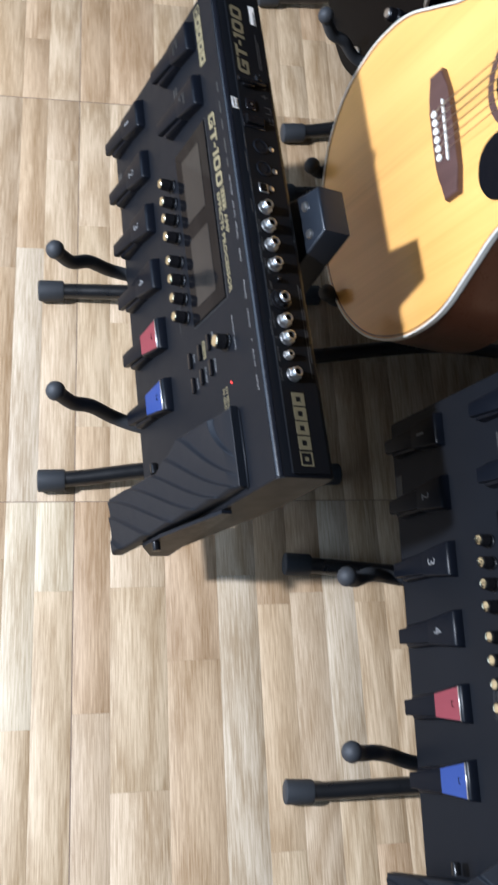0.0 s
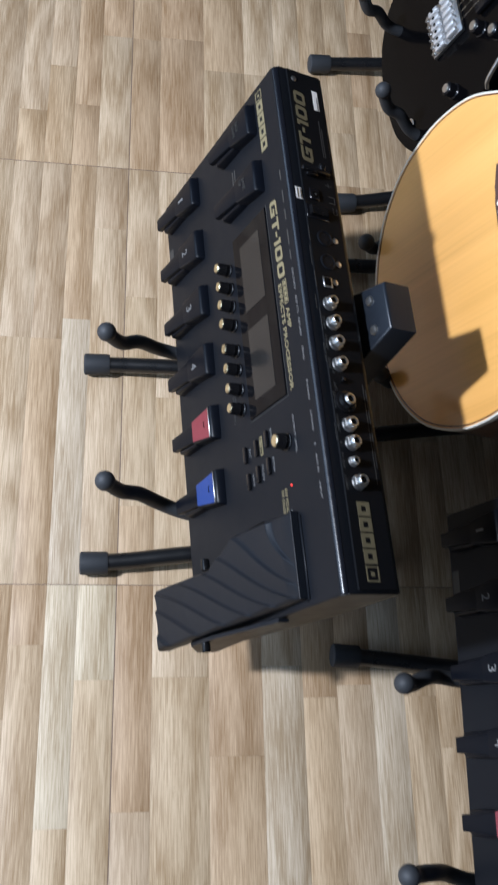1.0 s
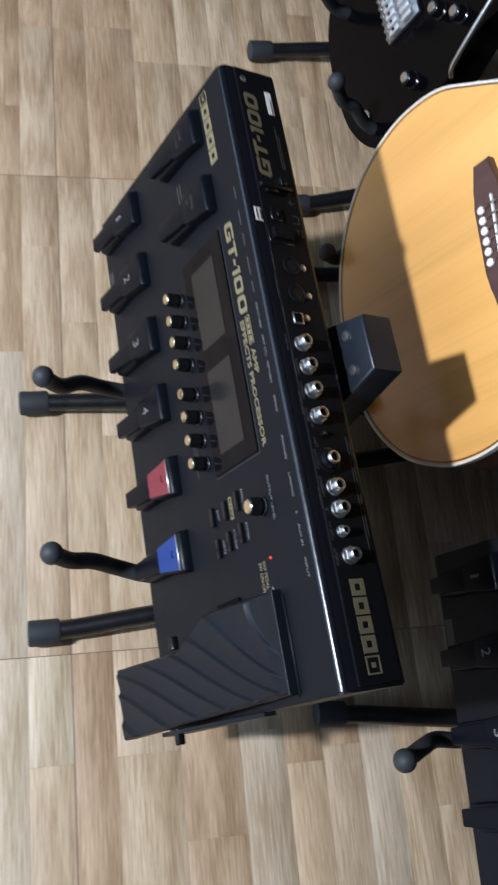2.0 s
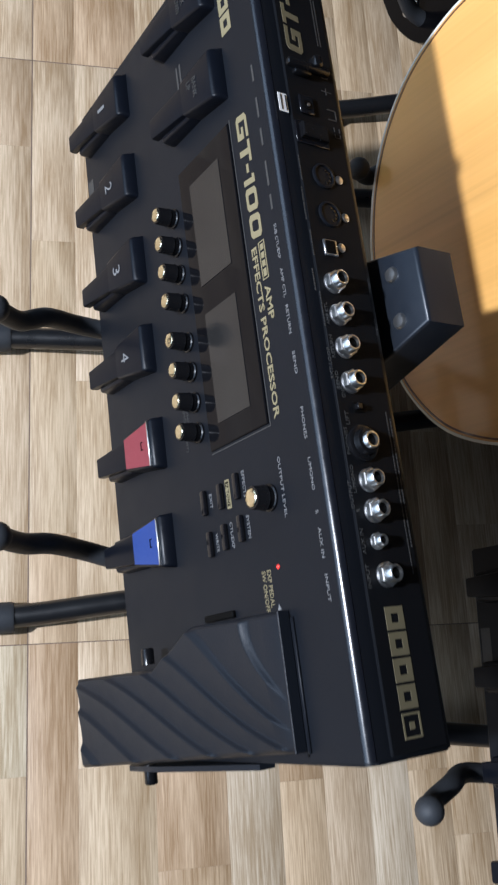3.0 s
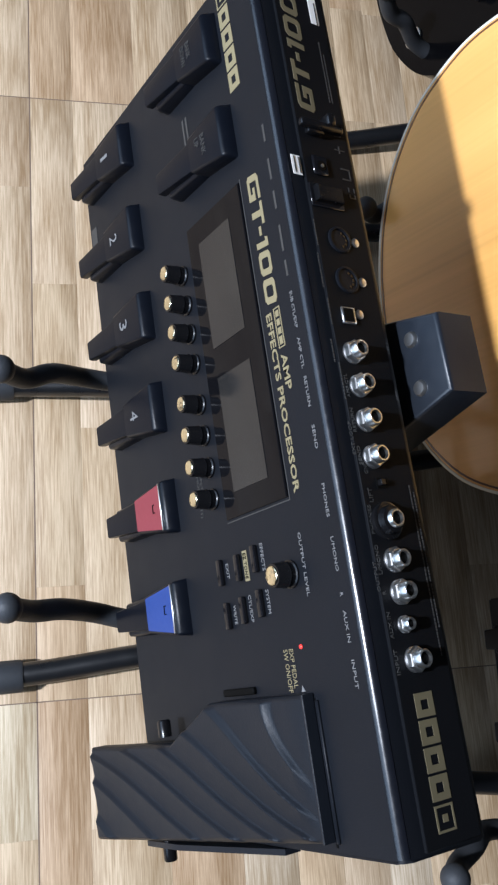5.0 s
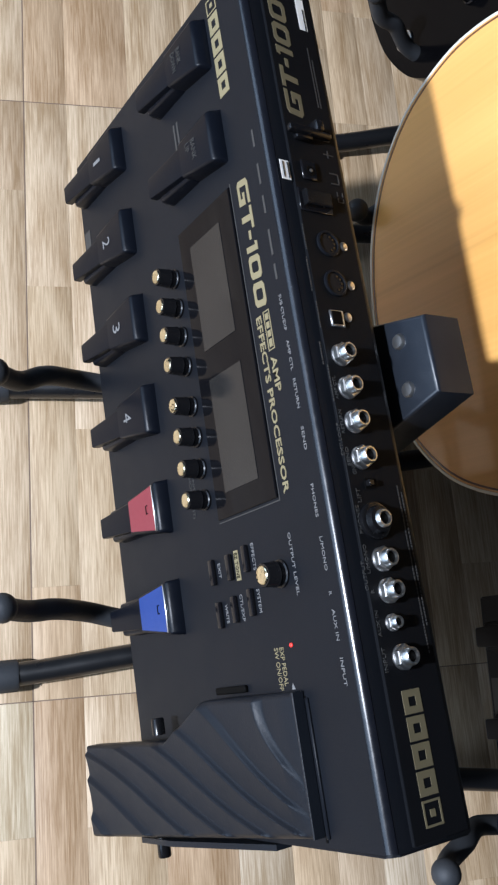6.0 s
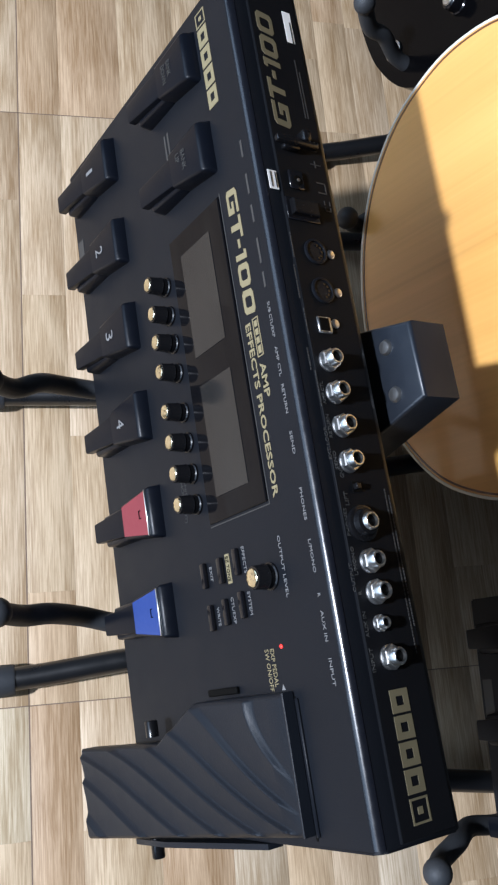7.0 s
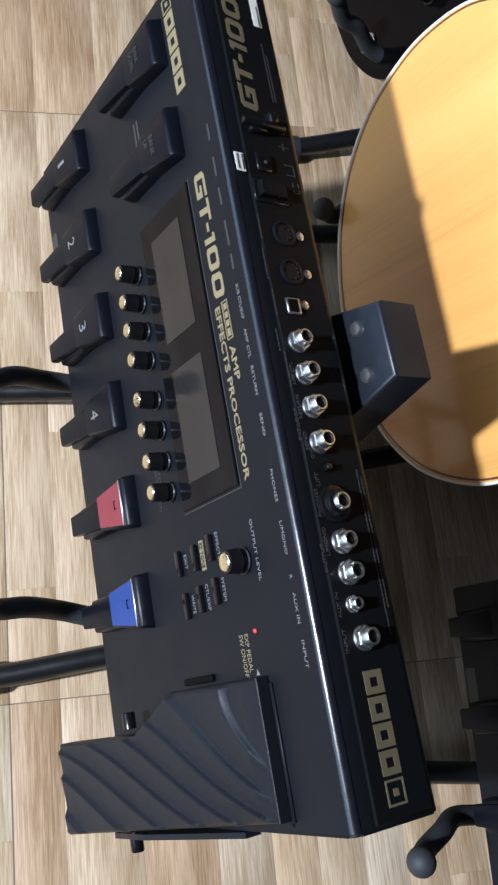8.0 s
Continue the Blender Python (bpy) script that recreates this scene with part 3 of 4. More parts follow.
                bm.faces.new((q[0][k], q[0][n], q[1][n], q[1][k]))
                bm.faces.new((q[0][k + 4], q[0][n + 4], q[1][n + 4], q[1][k + 4]))
            return bm
        part("block", ring(x0, x0 + h, y0, y1, h * 0.09, h * 0.09), ink, mark)
        bw = (w - h * 1.15) / 4
        for k in range(4):
            a = x0 + h * 1.15 + k * bw
            part("block", ring(a, a + bw * 0.90, y0, y1, bw * 0.27, h * 0.30), ink, mark)
    maker(-0.5390, -0.4625, -0.0393, -0.0280, None, 0.0)
    # expression pedal: rippled rubber plate, heel end raised
    def slope_z(v):
        return 0.0078 + (0.0385 - 0.0078) * (-0.053 - v) / 0.227
    outline = lambda v: (-0.0622 if v < -0.180 else (-0.0622 - 0.0225 * min(1, (v + 0.180) / 0.043)) - 0.0005, 0.0008 - 0.0078 * (v + 0.280) / 0.228)
    bm = bmesh.new()
    nv, nu = 240, 96
    grid = []
    for i in range(nv + 1):
        v = -0.280 + 0.227 * i / nv
        a, b = outline(v)
        row = []
        for j in range(nu + 1):
            uu = a + (b - a) * j / nu
            across = (uu + 0.062) / 0.062
            saw = ((v - 0.102 * (across + (-0.20 - 6.5 * (v + 0.15)) * across * (1 - across)) + 0.012) / (0.0345 - 0.04 * (v + 0.166))) % 1.0
            edge, toe = min(1, min(j, nu - j) / 4, i / 5), min(1, (nv - i) / 14)
            lift = saw / 0.86 if saw < 0.86 else (1 - saw) / 0.14
            row.append(bm.verts.new((uu, v, slope_z(v) + 0.0027 * (0.5 * lift + 0.5 * lift ** 2) * (0.25 + 0.75 * edge) * toe - 0.0030 * (1 - edge) ** 2)))
        grid.append(row)
    for i in range(nv):
        for j in range(nu):
            bm.faces.new((grid[i][j], grid[i][j + 1], grid[i + 1][j + 1], grid[i + 1][j]))
    rim = [grid[i][0] for i in range(nv + 1)] + grid[nv][1:] + [grid[i][nu] for i in range(nv - 1, -1, -1)] + grid[0][1:-1][::-1]
    low = [bm.verts.new((q.co.x, q.co.y, q.co.z - 0.0105)) for q in rim]
    for k in range(len(rim)):
        bm.faces.new((rim[k], rim[(k + 1) % len(rim)], low[(k + 1) % len(rim)], low[k]))
    bm.faces.new(low)
    exp = part("expression_pedal", bm, M_PEDAL, root, "black rippled rubber foot pedal, toe pressed down")
    tipb = bmesh.new()
    prism([(-0.0850, -0.0525), (-0.0072, -0.0525), (-0.0072, -0.0508), (-0.0850, -0.0508)], 0.001, 0.0088, 0.0005, 1, bm=tipb)
    part("toe_plate", tipb, M_PEDAL, exp, "thin rubber toe edge")
    part("pivot", lathe([(0.0045, 0), (0.0045, 0.012), (0.0038, 0.013)], 18), M_KNOB, exp, "black pivot bolt", Matrix.Translation((0.000, -0.210, 0.018)) @ pose(0, 0, 0, 0, 90, 0))
    part("pivot", lathe([(0.0045, 0), (0.0045, 0.010), (0.0038, 0.011)], 18), M_KNOB, exp, "black pivot bolt", Matrix.Translation((-0.066, -0.198, 0.018)) @ pose(0, 0, 0, 0, -90, 0))
    br = bmesh.new()
    prism([(-0.272, -0.004), (-0.272, -0.026), (-0.10, -0.010), (-0.10, 0.001), (-0.190, 0.022), (-0.230, 0.024)], 0.0, 0.0035, bm=br, m=Matrix(((0, 0, 1, 0.0005), (1, 0, 0, 0), (0, 1, 0, 0), (0, 0, 0, 1))))
    part("bracket", br, M_PEDAL, exp, "steel pedal bracket")
    part("recess_lip", box(-0.081, -0.006, -0.0500, -0.0472, 0.0, 0.0016, 0.0006, 1), M_CASE, root)
    # flat dark bar in place of the shaded groove behind the toe
    part("recess_shade", bars([(-0.082, -0.004, -0.0518, -0.0500)], 0.0), M_HOLE, root)
    part("slot", box(-0.0915, -0.0870, -0.1420, -0.1070, 0.0, 0.0030, 0.0008, 1), M_HOLE, root)

    # rear panel: sockets, switch, print; y there runs along the panel normal
    F = 0.0042
    nut = to_mesh("nut", lathe([(0.0068, 0), (0.0068, 0.0008), (0.0064, 0.0012), (0.0064, 0.0014)], 24), M_STEEL)
    hexn = to_mesh("hex_nut", lathe([(0.0069, 0.0), (0.0069, 0.0028), (0.0062, 0.0034)], 6), M_CHROME)
    sleeve = to_mesh("sleeve", lathe([(0.0049, 0.0), (0.0049, 0.0088), (0.0044, 0.0095), (0.0036, 0.0095), (0.0034, 0.0060)], 24), M_CHROME)
    bore = to_mesh("bore", lathe([(0.0033, 0), (0.0033, 0.0002)], 20), M_HOLE)
    up = pose(0, 0, 0, -90)
    for x, z, dark, s in ((-0.2685, -0.0231, 0, 1), (-0.2483, -0.0236, 0, 1), (-0.2278, -0.0238, 0, 1), (-0.2065, -0.0240, 0, 1), (-0.1701, -0.0253, 1, 1.05), (-0.1486, -0.0255, 0, 1),
                          (-0.1312, -0.0258, 0, 1), (-0.1141, -0.0246, 0, 0.68), (-0.0955, -0.0272, 0, 1)):
        j = part("jack", nut, None, root, "nickel jack socket" if not dark else "black-collared jack socket", Matrix.Translation((x, F, z)) @ up @ Matrix.Diagonal((s, s, s, 1)))
        if dark:
            part("collar", lathe([(0.0102, 0), (0.0102, 0.0022), (0.0096, 0.0028), (0.0078, 0.0030), (0.0070, 0.0064), (0.0052, 0.0070)], 28), M_KNOB, j, "black collar")
        else:
            part("hex_nut", hexn, None, j, m=Matrix.Translation((0, 0, 0.0014)))
        part("sleeve", sleeve, None, j)
        part("bore", bore, None, j, m=Matrix.Translation((0, 0, 0.0075)))
    din = to_mesh("din_socket", lathe([(0.0085, 0), (0.0085, 0.0012), (0.0078, 0.0016), (0.0070, 0.0016), (0.0068, 0.0006)], 28), M_CASE)
    for x in (-0.3410, -0.3149):
        d = part("din_socket", din, None, root, "black five-pin socket", Matrix.Translation((x, F, -0.0295)) @ up)
        for a in (20, 55, 90, 125, 160):
            part("pin_hole", lathe([(0.0009, 0), (0.0009, 0.0003)], 8), M_KNOB, d, m=Matrix.Translation((0.0045 * math.cos(radians(a)), 0.0045 * math.sin(radians(a)), 0.0007)))
    scr = to_mesh("screw", lathe([(0.0030, 0), (0.0030, 0.0006), (0.0022, 0.0013), (0.0008, 0.0014)], 14), M_CHROME)
    for x, z in ((-0.3410, -0.0418), (-0.3149, -0.0417), (-0.2934, -0.0345), (-0.531, -0.0195)):
        part("screw", scr, None, root, "nickel screw", Matrix.Translation((x, F, z)) @ up)
    us = part("usb_socket", box(-0.2966, -0.2862, F, F + 0.0020, -0.0302, -0.0198, 0.0006, 1), M_STEEL, root, "steel data socket")
    part("opening", box(-0.2954, -0.2874, F + 0.0016, F + 0.0026, -0.0278, -0.0208), M_HOLE, us)
    dc = part("power_socket", box(-0.3962, -0.3830, F, F + 0.0022, -0.0298, -0.0185, 0.0008, 1), M_GLOSS, root, "black power socket")
    part("bore", bore, None, dc, m=Matrix.Translation((-0.3888, F + 0.0023, -0.0246)) @ up)
    part("pin", lathe([(0.0011, 0), (0.0011, 0.001)], 10), M_CHROME, dc, m=Matrix.Translation((-0.3888, F + 0.0022, -0.0246)) @ up)
    ps = part("power_switch", box(-0.3765, -0.3610, F, F + 0.0015, -0.0378, -0.0125, 0.0005, 1), M_GLOSS, root, "black rocker switch")
    part("rocker", prism([(-0.3738, -0.0352), (-0.3638, -0.0352), (-0.3638, -0.0152), (-0.3738, -0.0152)], 0, 0.0045, 0.0008, 1, m=Matrix(((1, 0, 0, 0), (0, 0, 1, F + 0.001), (0, 1, 0, 0), (0, 0, 0, 1)))), M_KNOB, ps)
    hook = part("cord_hook", box(-0.4190, -0.4100, F, F + 0.0050, -0.0300, -0.0170, 0.0015, 2), M_KNOB, root, "black cord hook")
    part("arm", box(-0.4170, -0.4120, F + 0.0030, F + 0.0080, -0.0430, -0.0100, 0.0016, 2), M_KNOB, hook)
    part("arm", box(-0.4235, -0.4150, F + 0.0010, F + 0.0100, -0.0365, -0.0300, 0.0020, 2), M_KNOB, hook)
    sl = part("slide_switch", box(-0.1945, -0.1885, F, F + 0.0006, -0.0310, -0.0235), M_HOLE, root)
    part("slider", box(-0.1932, -0.1897, F, F + 0.0040, -0.0275, -0.0240, 0.0004, 1), M_KNOB, sl)
    rear = Matrix(((-1, 0, 0, 0), (0, 0, 1, F), (0, 1, 0, 0), (0, 0, 0, 1)))
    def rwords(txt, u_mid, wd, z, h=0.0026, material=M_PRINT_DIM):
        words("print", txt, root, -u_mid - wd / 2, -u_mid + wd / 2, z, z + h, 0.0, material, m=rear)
    model(0.4290, 0.5155, -0.0298, -0.0168, M_GOLD_DIM, rear)
    maker(0.0098, 0.0798, -0.0353, -0.0222, rear, 0.0, M_GOLD_DIM)
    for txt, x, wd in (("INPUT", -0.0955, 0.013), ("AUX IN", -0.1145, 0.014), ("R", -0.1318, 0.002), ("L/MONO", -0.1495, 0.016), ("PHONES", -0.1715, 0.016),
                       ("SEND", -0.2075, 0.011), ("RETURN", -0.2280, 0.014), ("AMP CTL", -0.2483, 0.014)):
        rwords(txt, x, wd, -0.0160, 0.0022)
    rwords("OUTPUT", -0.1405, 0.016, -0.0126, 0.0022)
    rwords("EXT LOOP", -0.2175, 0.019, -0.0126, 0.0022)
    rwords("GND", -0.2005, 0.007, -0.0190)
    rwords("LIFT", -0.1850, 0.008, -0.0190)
    tiny = []
    for k, (a, b) in enumerate(((0.095, 0.190), (0.110, 0.186), (0.240, 0.262), (0.262, 0.276), (0.285, 0.302), (0.308, 0.330), (0.335, 0.352), (0.440, 0.485), (0.440, 0.476))):
        y = (-0.0485, -0.0510, -0.0125, -0.0095, -0.0125, -0.0110, -0.0125, -0.0440, -0.0462)[k]
        x = a
        while x < b:
            step = 0.0010 + 0.0016 * random.random()
            tiny.append((x, min(b, x + step * 0.75), y, y + 0.0008))
            x += step
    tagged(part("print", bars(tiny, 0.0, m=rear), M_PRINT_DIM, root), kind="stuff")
    part("sticker", bars([(0.4985, 0.5230, -0.0470, -0.0405)], 0.0, m=rear), M_WHITE, root, "white serial sticker with a plain bar")
    part("sticker", bars([(0.3805, 0.3935, -0.0098, -0.0030)], 0.0, m=rear), M_WHITE, root, "white sticker with grey bars")
    tagged(part("print", bars([(0.3818, 0.3925, -0.0088, -0.0081), (0.3818, 0.3925, -0.0053, -0.0046), (0.4980, 0.5150, -0.0455, -0.0448)], 0.0004, m=rear), M_PRINT_DIM, root), kind="stuff")
    tri = bmesh.new()
    for a, b, c, d in ((0.3845, 0.3925, -0.0490, -0.0482), (0.3845, 0.3853, -0.0490, -0.0420), (0.3917, 0.3925, -0.0490, -0.0420), (0.3720, 0.3727, -0.0500, -0.0450), (0.3720, 0.3750, -0.0500, -0.0493),
                       (0.3720, 0.3750, -0.0457, -0.0450), (0.3765, 0.3795, -0.0500, -0.0493), (0.3765, 0.3795, -0.0457, -0.0450), (0.4030, 0.4080, -0.0440, -0.0432), (0.4050, 0.4056, -0.0480, -0.0400), (0.4150, 0.4200, -0.0470, -0.0420)):
        bars([(a, b, c, d)], 0.0, bm=tri, m=rear)
    tagged(part("print", tri, M_PRINT_DIM, root), kind="stuff")
    return root


unit = effects_unit()
unit_copy = copy_thing(unit, Matrix.Translation((0.068, -0.145, 0)) @ pose(0, 0, 0, 0, 0, -6.0) @ Matrix.Translation((0.220, -0.246, 0)) @ unit.matrix_basis)
tagged(unit_copy, "black multi-effects floor unit on its stand, half in shade", "effects unit", "effects units on stands")


# ---- instrument stands ----
def stand(tip_z=0.198, half=0.0858):
    """Low tube stand. Origin: between the two front feet, on the floor; x runs back."""
    root = thing("instrument_stand", Matrix.Identity(4), "black tube instrument stand with rubber feet", "stand", "instrument stands")
    for s in (-1, 1):
        way = curve_points([(0.012, s * 0.132, 0.0150), (0.060, s * 0.1300, 0.0190), (0.130, s * 0.1250, 0.0265), (0.215, s * 0.1210, 0.0300), (0.300, s * 0.1250, 0.0230), (0.370, s * 0.1320, 0.0150)], 5)
        leg = part("leg", tube(way, 0.0102), M_TUBE, root, "black enamelled tube leg")
        for x0, turn in ((0.0, 90), (0.385, -90)):
            part("rubber_foot", lathe([(0.0115, 0.0), (0.0138, 0.0015), (0.0140, 0.004), (0.0138, 0.031), (0.0128, 0.0335)], 40, rib=0.035), M_FOAM, leg, "ribbed rubber end cap", Matrix.Translation((x0, s * 0.132, 0.0152)) @ pose(0, 0, 0, 0, turn, 0))
        pts = curve_points([(0.190, s * 0.100, 0.098), (0.150, s * 0.101, 0.105), (0.118, s * (half + 0.013), 0.114 - (0.19 - tip_z) * 0.15), (0.090, s * (half + 0.010) + 0.004, 0.124 - (0.19 - tip_z) * 0.3), (0.066, s * (half + 0.006) + 0.002, 0.150 - (0.19 - tip_z) * 0.55), (0.046, s * (half + 0.002) - 0.003, 0.161 - (0.19 - tip_z) * 0.8), (0.030, s * half - 0.004, tip_z - 0.003)], 6)
        arm = part("support_arm", tube(pts, 0.0080), M_FOAM, root, "foam-covered curved support arm")
        ball = bmesh.new()
        bmesh.ops.create_uvsphere(ball, u_segments=20, v_segments=12, radius=0.0106, matrix=Matrix.Translation((0.029, s * half - 0.004, tip_z)) @ Matrix.Diagonal((1, 1, 1.05, 1)))
        part("tip", ball, M_FOAM, arm, "rounded rubber tip")
    part("crossbar", tube([(0.215, -0.121, 0.0300), (0.215, 0.121, 0.0300)], 0.0095), M_TUBE, root)
    part("crossbar", tube([(0.193, -0.112, 0.098), (0.193, 0.112, 0.098)], 0.0085), M_TUBE, root)
    part("post", tube([(0.215, 0.010, 0.0300), (0.205, 0.010, 0.08), (0.228, 0.012, 0.17), (0.290, 0.014, 0.330)], 0.0105), M_TUBE, root)
    hub = part("hub", prism([(-0.052, -0.085), (0.052, -0.085), (0.0245, 0.031), (-0.0245, 0.031)], -0.030, 0.0, 0.0026, 3), M_HUB, root, "slate-black moulded hub block",
               Matrix.Translation((0.273, 0.021, 0.3520)) @ pose(0, 0, 0, 0, 0, HEADING) @ pose(0, 0, 0, 69.1, 0, 0))
    for x in (-0.0155, 0.0155):
        part("bolt", lathe([(0.0052, 0), (0.0052, 0.0005), (0.0040, 0.0022), (0.0015, 0.0025)], 16), M_STEEL, hub, "steel rivet", Matrix.Translation((x, 0.008, 0.0)))
    return root


first = stand()
first.matrix_basis = pose(-0.220, 0.246, 0, 0, 0, 0)
for m in (pose(0.068, -0.133, 0, 0, 0, -5.0), pose(0.128, 0.785, 0, 0, 0, 3.5)):
    copy_thing(first, m)
lower = stand(0.134, 0.095)
lower.matrix_basis = pose(0.110, 0.414, 0, 0, 0, 0)


# ---- acoustic guitar ----
def outline_from(table, n=10):
    """Closed symmetric outline from (height, half width) pairs, bottom to top."""
    right = curve_points([(w, y, 0) for y, w in table], n)
    return [(p.x, p.y) for p in right] + [(-p.x, p.y) for p in right[::-1][1:-1]]


def ring_band(outline, inset, z0, z1, bm=None, cx=0.0, cy=0.25):
    bm = bm or bmesh.new()
    n = len(outline)
    vs = []
    for k, (x, y) in enumerate(outline):
        (xa, ya), (xb, yb) = outline[k - 1], outline[(k + 1) % n]
        t = Vector((xb - xa, yb - ya)).normalized()
        nx, ny = t.y, -t.x
        vs.append([bm.verts.new(p) for p in ((x + nx * 0.0006, y + ny * 0.0006, z0), (x + nx * 0.0006, y + ny * 0.0006, z1), (x - nx * inset, y - ny * inset, z1), (x - nx * inset, y - ny * inset, z0))])
    for k in range(n):
        a, b = vs[k], vs[(k + 1) % n]
        for i in range(4):
            bm.faces.new((a[i], a[(i + 1) % 4], b[(i + 1) % 4], b[i]))
    return bm


def acoustic_guitar():
    """Local axes: x across, y up the body from its tail, z out of the top."""
    body = [(0.0, 0.0), (0.002, 0.035), (0.011, 0.080), (0.033, 0.128), (0.070, 0.168), (0.115, 0.190), (0.155, 0.1965), (0.200, 0.190), (0.245, 0.165), (0.285, 0.142), (0.320, 0.136), (0.360, 0.142),
            (0.400, 0.147), (0.440, 0.139), (0.475, 0.112), (0.495, 0.070), (0.503, 0.030), (0.503, 0.0)]
    line = outline_from(body, 6)
    root = thing("acoustic_guitar", Matrix.Identity(4), "amber spruce-top acoustic guitar leaning on a stand", "guitar")
    part("body", prism(line, -0.105, -0.003), M_MAHOG, root, "dark reddish mahogany sides and back")
    part("top", prism(line, -0.003, 0.0), M_SPRUCE, root, "glossy amber spruce top")
    part("binding", ring_band(line, 0.0018, -0.006, 0.0006), M_BIND, root, "cream edge binding")
    part("purfling", ring_band([(x * 0.981, 0.252 + (y - 0.252) * 0.985) for x, y in line], 0.0010, -0.001, 0.0004), M_MAHOG, root, "thin dark purfling line")
    hole = [(0.051 * math.cos(2 * math.pi * k / 48), 0.363 + 0.051 * math.sin(2 * math.pi * k / 48)) for k in range(48)]
    part("sound_hole", prism(hole, 0.0, 0.0004), M_HOLE, root, "dark sound hole")
    part("rosette", ring_band([(x * 1.22, 0.363 + (y - 0.363) * 1.22) for x, y in hole], 0.007, 0.0, 0.0005), M_ROSE, root, "dark rosette ring")
    guard = curve_points([(0.058, 0.392, 0), (0.040, 0.318, 0), (0.048, 0.285, 0), (0.080, 0.275, 0), (0.108, 0.290, 0), (0.112, 0.325, 0), (0.090, 0.365, 0), (0.070, 0.390, 0), (0.058, 0.392, 0)], 6)[:-1]
    part("pickguard", prism([(p.x, p.y) for p in guard], 0.0004, 0.0020), M_GLOSS, root, "black teardrop pickguard")
    # bridge with wings
    by = 0.240
    bl = [(-0.077, -0.010), (-0.050, -0.014), (-0.034, -0.018), (0.034, -0.018), (0.050, -0.014), (0.077, -0.010), (0.077, 0.010), (0.048, 0.015), (0.0, 0.016), (-0.048, 0.015), (-0.077, 0.010)]
    bridge = part("bridge", prism([(x, y + by) for x, y in bl], 0.0, 0.0085, 0.003, 3), M_ROSE, root, "rosewood bridge")
    part("saddle", box(-0.037, 0.037, -0.0014, 0.0014, 0.0, 0.0035, 0.0008, 1), M_BONE, bridge, "white saddle", Matrix.Translation((0, by + 0.006, 0.0085)) @ pose(0, 0, 0, 0, 0, -2.0))
    pin = to_mesh("bridge_pin", lathe([(0.0030, 0), (0.0042, 0.0010), (0.0040, 0.0028), (0.0022, 0.0040)], 14), M_BONE)
    for k in range(6):
        x = (k - 2.5) * 0.0108
        part("bridge_pin", pin, None, bridge, "white bridge pin", Matrix.Translation((x, by - 0.0075, 0.0085)))
        part("string", tube([(x, by - 0.006, 0.0105), (x, by + 0.0055, 0.0138), (x * 0.62, by + 0.66, 0.013)], 0.0004 + 0.00008 * (5 - k), 6), M_STRING, root, "wound metal string")
    neck = part("neck", tube([(0, 0.46, -0.016), (0, 0.62, -0.012), (0, 0.84, -0.008)], lambda t: 0.027 - 0.005 * t, 18), M_MAHOG, root)
    part("fretboard", prism([(-0.028, 0.405), (0.028, 0.405), (0.022, 0.850), (-0.022, 0.850)], 0.0006, 0.0085, 0.0012, 2), M_ROSE, neck)
    part("headstock", prism([(-0.022, 0.845), (0.022, 0.845), (0.036, 0.900), (0.034, 1.020), (0.0, 1.030), (-0.034, 1.020), (-0.036, 0.900)], -0.016, 0.0, 0.002, 2), M_MAHOG, neck)
    return root


acoustic = acoustic_guitar()
G_BASIS = Matrix.Translation((0.225, 0.404, 0.329)) @ pose(0, 0, 0, 0, 0, -90) @ pose(0, 0, 0, 70.0, 0, 0) @ pose(0, 0, 0, 0, 0, -3.5)
acoustic.matrix_basis = G_BASIS @ Matrix.Translation((0.010, -0.226, 0))


